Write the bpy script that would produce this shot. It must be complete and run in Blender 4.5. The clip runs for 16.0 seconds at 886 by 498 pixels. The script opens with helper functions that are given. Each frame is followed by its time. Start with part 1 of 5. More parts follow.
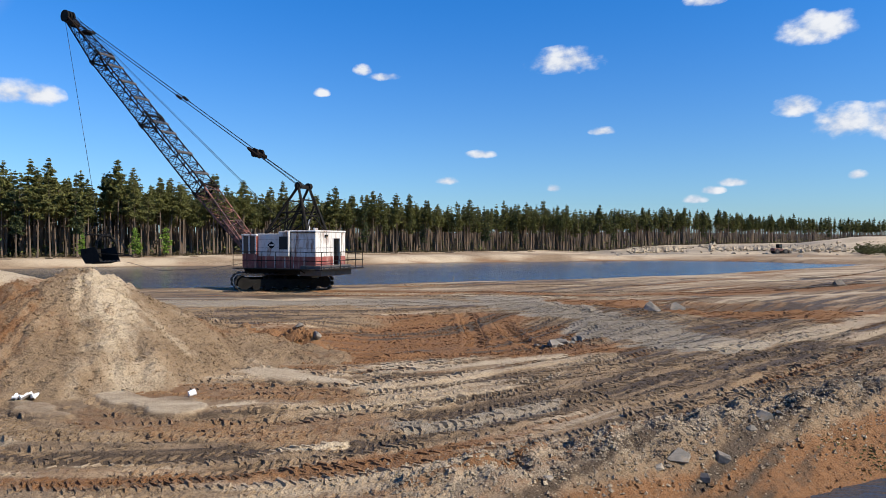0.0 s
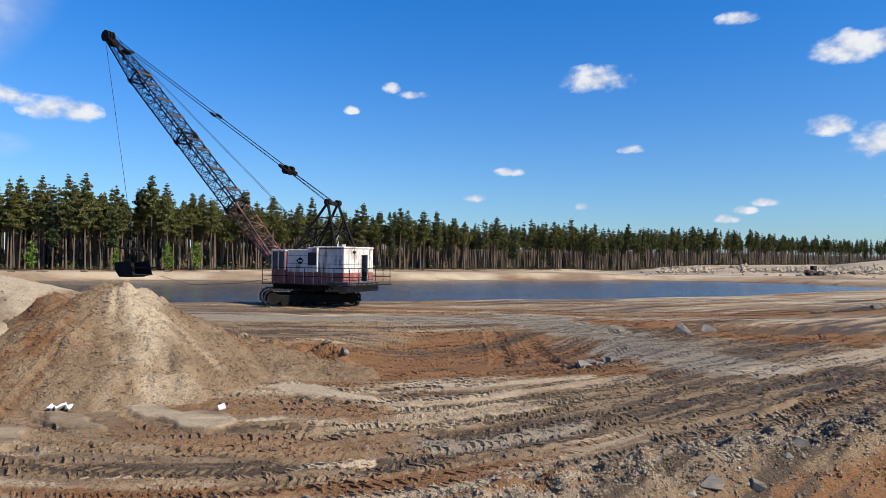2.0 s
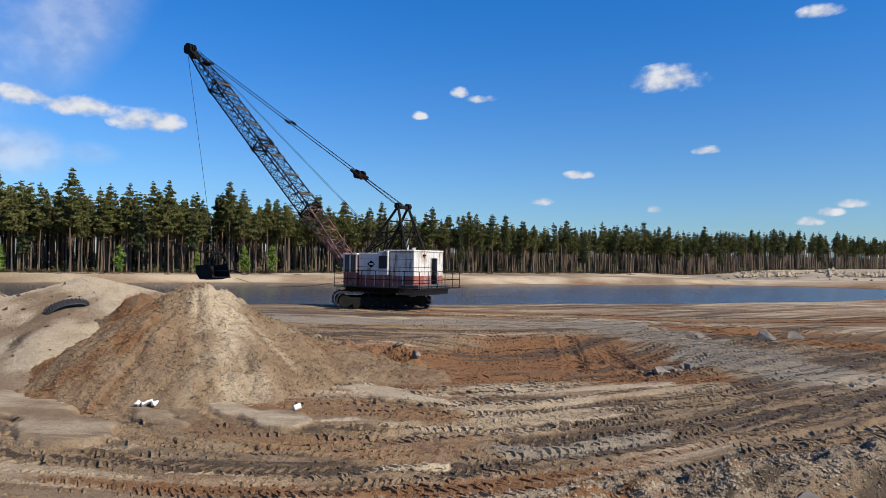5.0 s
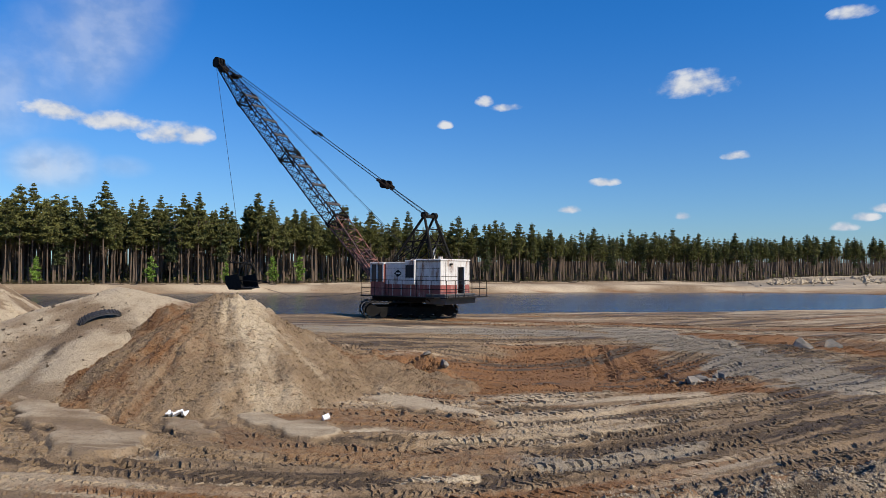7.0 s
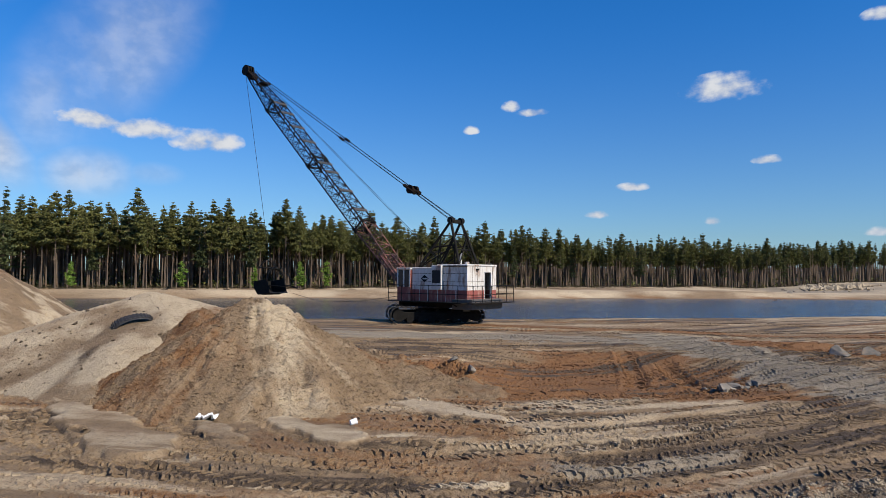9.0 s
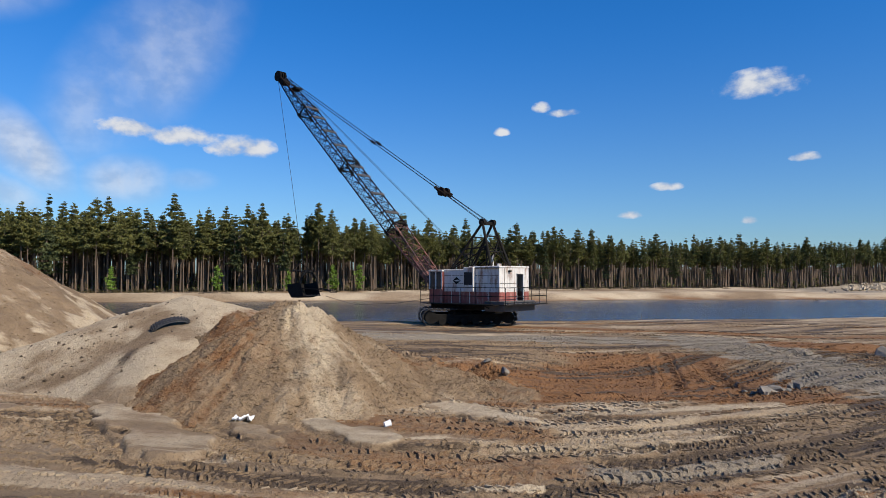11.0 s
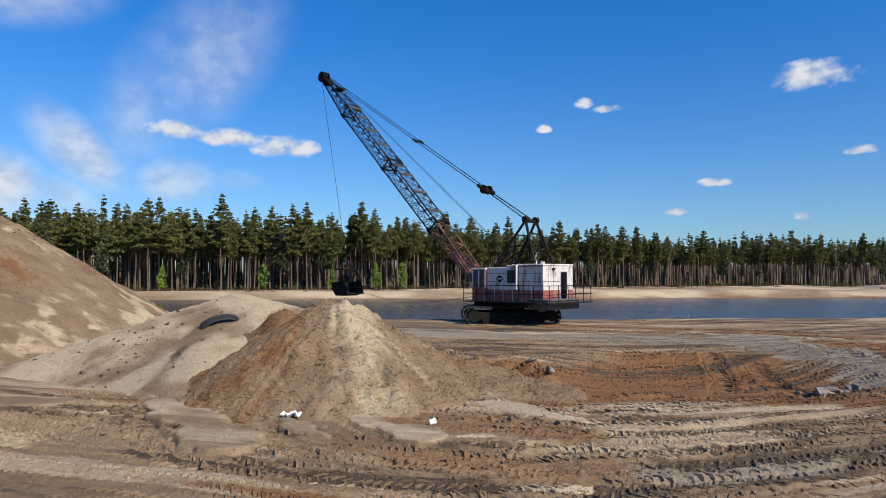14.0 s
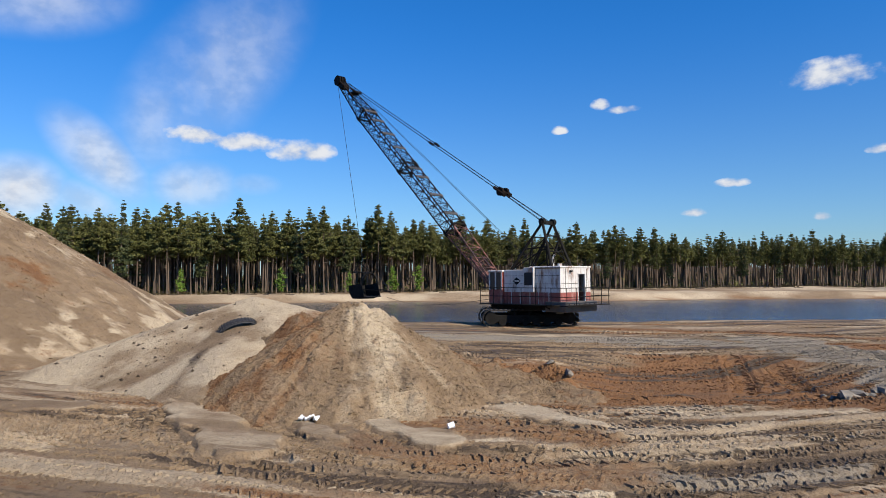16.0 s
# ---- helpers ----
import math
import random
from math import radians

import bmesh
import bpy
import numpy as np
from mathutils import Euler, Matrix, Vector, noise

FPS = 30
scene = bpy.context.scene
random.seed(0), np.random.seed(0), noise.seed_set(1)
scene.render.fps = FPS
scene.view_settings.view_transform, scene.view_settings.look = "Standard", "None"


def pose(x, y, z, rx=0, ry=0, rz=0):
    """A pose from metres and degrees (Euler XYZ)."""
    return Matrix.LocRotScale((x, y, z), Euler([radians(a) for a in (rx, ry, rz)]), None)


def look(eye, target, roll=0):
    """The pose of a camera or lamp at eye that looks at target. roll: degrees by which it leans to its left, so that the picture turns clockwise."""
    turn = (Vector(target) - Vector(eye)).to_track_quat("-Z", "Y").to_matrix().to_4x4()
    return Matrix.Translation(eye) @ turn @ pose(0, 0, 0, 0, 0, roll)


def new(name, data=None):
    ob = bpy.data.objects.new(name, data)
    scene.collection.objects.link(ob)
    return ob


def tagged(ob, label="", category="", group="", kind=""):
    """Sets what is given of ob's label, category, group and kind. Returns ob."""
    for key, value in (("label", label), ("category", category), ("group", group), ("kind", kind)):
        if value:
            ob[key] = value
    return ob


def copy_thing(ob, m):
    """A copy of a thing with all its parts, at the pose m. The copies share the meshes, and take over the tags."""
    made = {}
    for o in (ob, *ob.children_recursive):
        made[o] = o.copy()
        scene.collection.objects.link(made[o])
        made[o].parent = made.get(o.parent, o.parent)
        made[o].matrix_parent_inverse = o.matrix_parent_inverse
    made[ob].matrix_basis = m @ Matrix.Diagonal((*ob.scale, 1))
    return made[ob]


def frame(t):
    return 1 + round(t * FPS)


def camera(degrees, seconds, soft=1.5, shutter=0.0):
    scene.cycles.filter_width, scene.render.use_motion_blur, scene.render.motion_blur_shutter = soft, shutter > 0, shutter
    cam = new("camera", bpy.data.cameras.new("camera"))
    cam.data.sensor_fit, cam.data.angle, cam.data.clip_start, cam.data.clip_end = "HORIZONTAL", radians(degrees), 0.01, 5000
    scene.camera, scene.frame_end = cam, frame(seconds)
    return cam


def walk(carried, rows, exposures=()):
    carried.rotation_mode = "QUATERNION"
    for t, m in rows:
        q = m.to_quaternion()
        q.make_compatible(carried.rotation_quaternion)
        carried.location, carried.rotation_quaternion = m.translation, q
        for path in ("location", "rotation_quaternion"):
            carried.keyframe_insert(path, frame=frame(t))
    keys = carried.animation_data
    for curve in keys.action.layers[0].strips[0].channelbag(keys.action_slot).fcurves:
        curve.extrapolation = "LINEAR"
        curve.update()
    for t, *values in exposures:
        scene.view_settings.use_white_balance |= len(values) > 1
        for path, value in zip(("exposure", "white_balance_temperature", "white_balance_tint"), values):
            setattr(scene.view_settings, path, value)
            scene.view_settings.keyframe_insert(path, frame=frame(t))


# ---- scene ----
EYE = 3.6
cam = camera(66.78, 16.0, soft=0.85)
ROWS = [  # seconds; metres right, ahead, up; degrees yaw, pitch, roll
    (0.0, 0.000, 0.000, 0.000, 0.00, -0.75, 0.00),
    (0.5, -0.003, 0.004, 0.024, 0.20, 0.07, -0.52),
    (1.0, -0.018, -0.009, 0.025, 0.93, 0.41, -0.78),
    (1.5, -0.036, 0.002, 0.020, 1.46, 0.62, -0.75),
    (2.0, -0.057, -0.005, 0.023, 2.27, 0.71, -0.68),
    (2.5, -0.077, 0.007, 0.015, 3.20, 0.68, -0.60),
    (3.0, -0.096, 0.026, 0.012, 4.32, 0.68, -0.57),
    (3.5, -0.119, 0.064, 0.008, 5.27, 0.74, -0.68),
    (4.0, -0.140, 0.088, -0.002, 6.36, 0.81, -0.70),
    (6.5, -0.236, 0.237, -0.020, 9.78, 1.46, -0.53),
    (7.0, -0.241, 0.253, -0.019, 10.30, 1.71, -0.32),
    (7.5, -0.229, 0.253, -0.026, 10.70, 1.87, -0.19),
    (8.0, -0.246, 0.263, -0.026, 11.38, 1.98, -0.40),
    (8.5, -0.258, 0.262, -0.026, 11.90, 2.06, -0.57),
    (9.0, -0.279, 0.292, -0.032, 12.53, 2.16, -0.38),
    (11.5, -0.329, 0.344, -0.050, 15.91, 2.30, -0.08),
    (12.0, -0.349, 0.342, -0.047, 16.62, 2.25, -0.19),
    (12.5, -0.368, 0.369, -0.054, 17.37, 2.29, -0.13),
    (13.0, -0.378, 0.359, -0.054, 18.04, 2.26, -0.07),
    (13.5, -0.386, 0.377, -0.051, 18.54, 2.24, -0.01),
    (14.0, -0.384, 0.372, -0.053, 18.81, 2.19, 0.09),
    (14.5, -0.378, 0.347, -0.056, 19.04, 2.13, 0.10),
    (15.0, -0.402, 0.386, -0.051, 19.32, 2.17, 0.12),
    (15.5, -0.430, 0.416, -0.056, 19.73, 2.25, 0.30),
    (16.0, -0.434, 0.432, -0.043, 20.20, 2.41, 0.37),
]
walk(cam, [(t, pose(x, y, EYE + z, 90 + pitch, roll, yaw)) for t, x, y, z, yaw, pitch, roll in ROWS],
     exposures=[(0, 0.58), (4, 0.46), (6.5, 0.34), (9, 0.30), (11.5, 0.34), (14, 0.40), (16, 0.46)])

# ---- world, sun, exposure ----
SUN_AZ, SUN_EL = 114.0, 38.0  # degrees clockwise from +y, above the horizon
CLOUDS = [(10.3, 14.5, 3.2, 1.2), (29.1, 15.2, 2.9, 1.3), (30.8, 8.4, 2.3, 1.4), (33.6, 8.3, 1.9, 1.6), (27.6, 9.9, 1.6, 0.9), (-4.8, 13.5, 1.5, 0.4), (-6.8, 14.0, 0.8, 0.5), (-10.2, 12.1, 0.7, 0.4), (13.3, 8.9, 1.1, 0.4), (3.2, 7.2, 1.3, 0.4), (0.4, 5.0, 1.0, 0.4), (9.4, 4.3, 0.7, 0.4), (23.3, 4.5, 1.3, 0.4), (21.8, 3.9, 1.0, 0.4), (20.5, 3.2, 1.0, 0.4), (-31.3, 10.4, 2.0, 1.1), (21.2, 18.3, 1.6, 0.6), (31.6, 4.7, 0.7, 0.4), (-40.2, 11.4, 2.6, 1.0), (-36.8, 11.0, 3.4, 0.9), (-32.6, 10.3, 2.2, 1.0)]  # azimuth, elevation, half width, half height in degrees

world = bpy.data.worlds.new("sky")
scene.world = world
world.use_nodes = True
wn = world.node_tree
wn.nodes.clear()


def node(tree, kind, **values):
    n = tree.nodes.new(kind)
    for key, value in values.items():
        if key in n.inputs:
            n.inputs[key].default_value = value
    return n


def math_node(tree, op, a, b=None, clamp=False):
    n = tree.nodes.new("ShaderNodeMath")
    n.operation, n.use_clamp = op, clamp
    for i, v in enumerate((a, b)):
        if v is None:
            continue
        if isinstance(v, (int, float)):
            n.inputs[i].default_value = v
        else:
            tree.links.new(v, n.inputs[i])
    return n.outputs[0]


def mix_color(tree, fac, a, b, mode="MIX"):
    n = tree.nodes.new("ShaderNodeMix")
    n.data_type, n.blend_type = "RGBA", mode
    for slot, v in ((0, fac), (6, a), (7, b)):
        if isinstance(v, (int, float)):
            n.inputs[slot].default_value = v
        elif isinstance(v, tuple):
            n.inputs[slot].default_value = (*v, 1)
        else:
            tree.links.new(v, n.inputs[slot])
    return n.outputs[2]


def ramp(tree, fac, lo, hi):
    n = tree.nodes.new("ShaderNodeMapRange")
    n.interpolation_type = "SMOOTHSTEP"
    n.inputs[1].default_value, n.inputs[2].default_value = lo, hi
    tree.links.new(fac, n.inputs[0])
    return n.outputs[0]


sky = wn.nodes.new("ShaderNodeTexSky")
sky.sky_type, sky.sun_disc = "NISHITA", False
sky.sun_elevation, sky.sun_rotation = radians(SUN_EL), radians(SUN_AZ)
sky.air_density, sky.dust_density, sky.ozone_density = 1.0, 0.3, 2.5
place = wn.nodes.new("ShaderNodeTexCoord").outputs["Generated"]
split = wn.nodes.new("ShaderNodeSeparateXYZ")
wn.links.new(place, split.inputs[0])
azimuth = math_node(wn, "ARCTAN2", split.outputs[0], split.outputs[1])
elevation = math_node(wn, "ARCSINE", split.outputs[2])


def sky_noise(scale, detail, rough, stretch):
    m = wn.nodes.new("ShaderNodeMapping")
    m.inputs["Scale"].default_value = (1, 1, stretch)
    wn.links.new(place, m.inputs["Vector"])
    n = node(wn, "ShaderNodeTexNoise", Scale=scale, Detail=detail, Roughness=rough)
    wn.links.new(m.outputs[0], n.inputs["Vector"])
    return n.outputs["Fac"]


puffs = sky_noise(30, 5, 0.52, 1.5)
cover = None
for az, el, w, h in CLOUDS:
    dx = math_node(wn, "MULTIPLY", math_node(wn, "SUBTRACT", azimuth, radians(az)), 1 / radians(w * 1.15))
    dy = math_node(wn, "MULTIPLY", math_node(wn, "SUBTRACT", elevation, radians(el)), 1 / radians(h * 1.25))
    dy = math_node(wn, "MAXIMUM", dy, math_node(wn, "MULTIPLY", dy, -1.5))
    d2 = math_node(wn, "ADD", math_node(wn, "MULTIPLY", dx, dx), math_node(wn, "MULTIPLY", dy, dy))
    blob = math_node(wn, "SUBTRACT", 1.0, d2, clamp=True)
    cover = blob if cover is None else math_node(wn, "MAXIMUM", cover, blob)
edge = math_node(wn, "ADD", math_node(wn, "MULTIPLY", cover, 0.75), math_node(wn, "MULTIPLY", math_node(wn, "SUBTRACT", puffs, 0.5), 2.0))
has = ramp(wn, cover, 0.0, 0.12)
cumulus = math_node(wn, "MULTIPLY", ramp(wn, edge, 0.08, 0.85), has)
# thin high cirrus over the left shore: bearing, elevation, half length, half width, slant (degrees), strength
WISPS = ((-39.0, 16.6, 9.0, 3.6, 47, 0.62), (-43.0, 12.6, 4.0, 2.4, 70, 0.6), (-47.5, 9.4, 4.2, 1.7, -42, 1.0), (-40.6, 7.5, 3.0, 1.6, 0, 0.95), (-52.6, 6.6, 3.0, 2.0, 0, 1.1), (-48.3, 6.0, 2.6, 1.1, -20, 0.6), (-51.0, 20.0, 6.0, 2.0, 10, 0.6), (-36.0, 7.7, 2.0, 0.7, 0, 0.4))
veil = sky_noise(6.0, 7, 0.58, 0.8)
cirrus = None
for az, el, w, h, slant, power in WISPS:
    dx = math_node(wn, "SUBTRACT", azimuth, radians(az))
    dy = math_node(wn, "SUBTRACT", elevation, radians(el))
    c, q = math.cos(radians(slant)), math.sin(radians(slant))
    u = math_node(wn, "MULTIPLY", math_node(wn, "ADD", math_node(wn, "MULTIPLY", dx, c), math_node(wn, "MULTIPLY", dy, q)), 1 / radians(w * 1.3))
    v = math_node(wn, "MULTIPLY", math_node(wn, "SUBTRACT", math_node(wn, "MULTIPLY", dy, c), math_node(wn, "MULTIPLY", dx, q)), 1 / radians(h * 1.5))
    d2 = math_node(wn, "ADD", math_node(wn, "MULTIPLY", u, u), math_node(wn, "MULTIPLY", v, v))
    blob = math_node(wn, "MULTIPLY", math_node(wn, "POWER", math_node(wn, "SUBTRACT", 1.0, d2, clamp=True), 1.6), power)
    cirrus = blob if cirrus is None else math_node(wn, "MAXIMUM", cirrus, blob)
cirrus = math_node(wn, "MULTIPLY", cirrus, ramp(wn, veil, 0.15, 0.75))
white = math_node(wn, "MAXIMUM", cumulus, cirrus)
shade = mix_color(wn, ramp(wn, puffs, 0.35, 0.65), (5.0, 5.6, 6.8), (7.6, 7.8, 8.2))
low = ramp(wn, elevation, 0.0, 0.42)
tone = mix_color(wn, 1.0, sky.outputs[0], mix_color(wn, low, (0.60, 0.87, 1.20), (0.165, 0.83, 1.56)), "MULTIPLY")
out = mix_color(wn, white, tone, shade)
back = node(wn, "ShaderNodeBackground", Strength=0.076)
wn.links.new(out, back.inputs[0])
wn.links.new(back.outputs[0], wn.nodes.new("ShaderNodeOutputWorld").inputs[0])

sun = new("sun", bpy.data.lights.new("sun", "SUN"))
sun.data.energy, sun.data.angle, sun.data.color = 5.0, radians(0.55), (1.0, 0.89, 0.72)
sa, se = radians(SUN_AZ), radians(SUN_EL)
sun.matrix_world = look((0, 0, 60), (-math.sin(sa) * math.cos(se), -math.cos(sa) * math.cos(se), 60 - math.sin(se)))

# ---- materials ----


def material(name, color, rough=0.7, metal=0.0, vary=0.25, scale=3.0, fine=40.0, bump=0.15, second=None, amount=(0.5, 0.7), spec=0.4, island=False, streak=1.0):
    """A surface with two scales of noise in colour and a fine relief; second: a stain or wear colour."""
    m = bpy.data.materials.new(name)
    m.use_nodes = True
    t = m.node_tree
    b = t.nodes["Principled BSDF"]
    b.inputs["Roughness"].default_value, b.inputs["Metallic"].default_value = rough, metal
    b.inputs["Specular IOR Level"].default_value = spec
    at = t.nodes.new("ShaderNodeTexCoord").outputs["Object"]
    big = node(t, "ShaderNodeTexNoise", Scale=scale, Detail=5, Roughness=0.6)
    small = node(t, "ShaderNodeTexNoise", Scale=fine, Detail=4, Roughness=0.65)
    for n in (big, small):
        t.links.new(at, n.inputs["Vector"])
    dark, light = tuple(c * (1 - vary) for c in color), tuple(min(1, c * (1 + vary)) for c in color)
    c = mix_color(t, ramp(t, big.outputs["Fac"], 0.3, 0.7), dark, light)
    c = mix_color(t, math_node(t, "MULTIPLY", ramp(t, small.outputs["Fac"], 0.35, 0.7), 0.5), c, tuple(x * (1 - vary) for x in color))
    if second:
        stain = node(t, "ShaderNodeTexNoise", Scale=scale * 1.7, Detail=8, Roughness=0.7)
        run = t.nodes.new("ShaderNodeMapping")
        run.inputs["Scale"].default_value = (1, 1, streak)
        t.links.new(at, run.inputs["Vector"])
        t.links.new(run.outputs[0], stain.inputs["Vector"])
        c = mix_color(t, ramp(t, stain.outputs["Fac"], *amount), c, second)
    if island:
        r = t.nodes.new("ShaderNodeNewGeometry").outputs["Random Per Island"]
        o = t.nodes.new("ShaderNodeObjectInfo").outputs["Random"]
        c = mix_color(t, ramp(t, r, 0.0, 1.0), c, mix_color(t, 1.0, c, (1.5, 1.45, 1.3), "MULTIPLY"))
        c = mix_color(t, o, c, mix_color(t, 1.0, c, (0.75, 0.8, 0.8), "MULTIPLY"))
    t.links.new(c, b.inputs["Base Color"])
    if bump:
        bn = node(t, "ShaderNodeBump", Strength=bump, Distance=0.03)
        t.links.new(small.outputs["Fac"], bn.inputs["Height"])
        t.links.new(bn.outputs[0], b.inputs["Normal"])
    return m


def earth_material(name, clods=1.0):
    """Sand and mud; the mesh's 'zones' say where it is rusty, dark with damp and painted shade, or pale and dry."""
    m = bpy.data.materials.new(name)
    m.use_nodes = True
    t = m.node_tree
    b = t.nodes["Principled BSDF"]
    b.inputs["Specular IOR Level"].default_value = 0.12
    at = t.nodes.new("ShaderNodeTexCoord").outputs["Object"]
    n = {}
    for key, s, d, r in (("huge", 0.09, 4, 0.6), ("big", 0.7, 6, 0.65), ("mid", 4.0, 6, 0.7), ("clod", 10.0, 4, 0.65), ("fine", 26.0, 5, 0.7), ("grain", 130.0, 3, 0.7)):
        tex = node(t, "ShaderNodeTexNoise", Scale=s, Detail=d, Roughness=r)
        t.links.new(at, tex.inputs["Vector"])
        n[key] = tex.outputs["Fac"]
    zone = t.nodes.new("ShaderNodeVertexColor")
    zone.layer_name = "zones"
    z = t.nodes.new("ShaderNodeSeparateColor")
    t.links.new(zone.outputs[0], z.inputs[0])
    rust, damp, pale = z.outputs[0], z.outputs[1], z.outputs[2]

    def patchy(value, noise_out, k=0.9):
        return math_node(t, "ADD", value, math_node(t, "MULTIPLY", math_node(t, "SUBTRACT", noise_out, 0.5), k), clamp=True)

    c = mix_color(t, ramp(t, n["big"], 0.3, 0.7), SAND_A, SAND_B)
    c = mix_color(t, math_node(t, "MULTIPLY", ramp(t, n["huge"], 0.4, 0.65), 0.6), c, SAND_C)
    c = mix_color(t, ramp(t, patchy(zone.outputs["Alpha"], n["mid"]), 0.3, 0.8), c, GREY)
    c = mix_color(t, ramp(t, patchy(pale, n["mid"], 0.6), 0.3, 0.75), c, PALE)
    c = mix_color(t, ramp(t, patchy(rust, n["mid"]), 0.35, 0.8), c, RUST)
    c = mix_color(t, ramp(t, patchy(damp, n["mid"], 0.7), 0.35, 0.8), c, DAMP_SHADE)
    c = mix_color(t, math_node(t, "MULTIPLY", ramp(t, n["mid"], 0.52, 0.68), 0.32), c, (0.095, 0.065, 0.042))
    c = mix_color(t, math_node(t, "MULTIPLY", ramp(t, n["fine"], 0.53, 0.62), 0.6), c, (0.075, 0.055, 0.038))
    c = mix_color(t, math_node(t, "MULTIPLY", ramp(t, n["grain"], 0.52, 0.62), 0.25), c, (0.45, 0.37, 0.28))
    t.links.new(c, b.inputs["Base Color"])
    wet = ramp(t, patchy(damp, n["mid"], 0.7), 0.45, 0.95)
    t.links.new(math_node(t, "SUBTRACT", 0.95, math_node(t, "MULTIPLY", wet, 0.35)), b.inputs["Roughness"])
    h = math_node(t, "ADD", math_node(t, "MULTIPLY", n["mid"], 0.45), math_node(t, "MULTIPLY", n["fine"], 0.38 * clods))
    h = math_node(t, "ADD", h, math_node(t, "MULTIPLY", n["clod"], 0.4 * clods))
    h = math_node(t, "ADD", h, math_node(t, "MULTIPLY", n["grain"], 0.06))
    bn = node(t, "ShaderNodeBump", Strength=1.0, Distance=0.12)
    t.links.new(h, bn.inputs["Height"])
    t.links.new(bn.outputs[0], b.inputs["Normal"])
    return m


SAND_A, SAND_B, SAND_C = (0.205, 0.138, 0.082), (0.315, 0.224, 0.138), (0.160, 0.110, 0.068)
GREY = (0.26, 0.222, 0.172)
PALE, RUST, DAMP_SHADE = (0.52, 0.42, 0.29), (0.200, 0.095, 0.040), (0.062, 0.043, 0.029)
EARTH = earth_material("sandy_earth")
SPOIL = earth_material("heaped_sand", 1.4)
NEEDLES = material("pine_needles", (0.100, 0.102, 0.028), 0.75, vary=0.35, scale=0.6, fine=5, bump=0, island=True)
SPRUCE = material("spruce_needles", (0.060, 0.072, 0.026), 0.75, vary=0.35, scale=0.6, fine=5, bump=0, island=True)
BIRCH = material("young_birch_leaves", (0.13, 0.21, 0.028), 0.6, vary=0.3, scale=0.8, fine=6, bump=0, island=True)
BARK = material("pine_bark", (0.110, 0.082, 0.062), 0.9, vary=0.35, scale=0.5, fine=9, bump=0.4, second=(0.15, 0.095, 0.06), amount=(0.5, 0.65))
WHITE = material("chalky_white_paint", (0.55, 0.535, 0.515), 0.6, vary=0.12, scale=1.2, fine=14, bump=0.08, second=(0.20, 0.11, 0.07), amount=(0.48, 0.64), streak=0.2)
RED = material("faded_red_paint", (0.22, 0.060, 0.050), 0.6, vary=0.2, scale=1.5, fine=14, bump=0.1, second=(0.33, 0.19, 0.155), amount=(0.5, 0.72), streak=0.3)
BOOM_RED = material("boom_red_oxide", (0.26, 0.105, 0.08), 0.6, vary=0.25, scale=0.8, fine=12, bump=0.1, second=(0.05, 0.03, 0.025), amount=(0.4, 0.6))
BLACK = material("greasy_black_steel", (0.012, 0.011, 0.010), 0.75, 0.0, vary=0.4, scale=2, fine=25, bump=0.2, second=(0.05, 0.03, 0.02), amount=(0.58, 0.75), spec=0.12)
STEEL = material("rusty_dark_steel", (0.016, 0.011, 0.009), 0.8, 0.0, vary=0.35, scale=2, fine=22, bump=0.2, second=(0.05, 0.024, 0.015), amount=(0.55, 0.72), spec=0.1)
GREY_STEEL = material("worn_grey_plate", (0.085, 0.080, 0.078), 0.65, 0.2, vary=0.2, scale=2, fine=20, bump=0.1, second=(0.12, 0.08, 0.06), amount=(0.5, 0.7))
CABLE = material("wire_rope", (0.03, 0.03, 0.032), 0.5, 0.6, vary=0.3, scale=2, fine=60, bump=0.1)
MUDDY = material("mud_caked_steel", (0.021, 0.018, 0.016), 0.9, 0.0, vary=0.35, scale=3, fine=20, bump=0.4, second=(0.10, 0.075, 0.05), amount=(0.6, 0.75))
# near-black colour that paints in the shade of openings and interiors
DARK = material("unlit_interior", (0.02, 0.02, 0.022), 0.9, vary=0.2, bump=0)
ROCK = material("grey_rock", (0.21, 0.19, 0.165), 0.95, vary=0.35, scale=2.5, fine=18, bump=0.5, second=(0.27, 0.21, 0.145), amount=(0.48, 0.66), spec=0.15)
PLASTIC = material("crumpled_white_sheet", (0.82, 0.83, 0.84), 0.5, vary=0.06, scale=4, fine=20, bump=0.1)
RUBBER = material("dusty_tyre_rubber", (0.020, 0.020, 0.023), 0.7, vary=0.3, scale=3, fine=25, bump=0.3, second=(0.13, 0.12, 0.11), amount=(0.55, 0.7))
TIMBER = material("weathered_timber", (0.16, 0.12, 0.085), 0.85, vary=0.3, scale=3, fine=30, bump=0.3)
GRASS = material("dry_verge_grass", (0.055, 0.045, 0.022), 0.9, vary=0.3, scale=0.8, fine=8, bump=0, island=True)

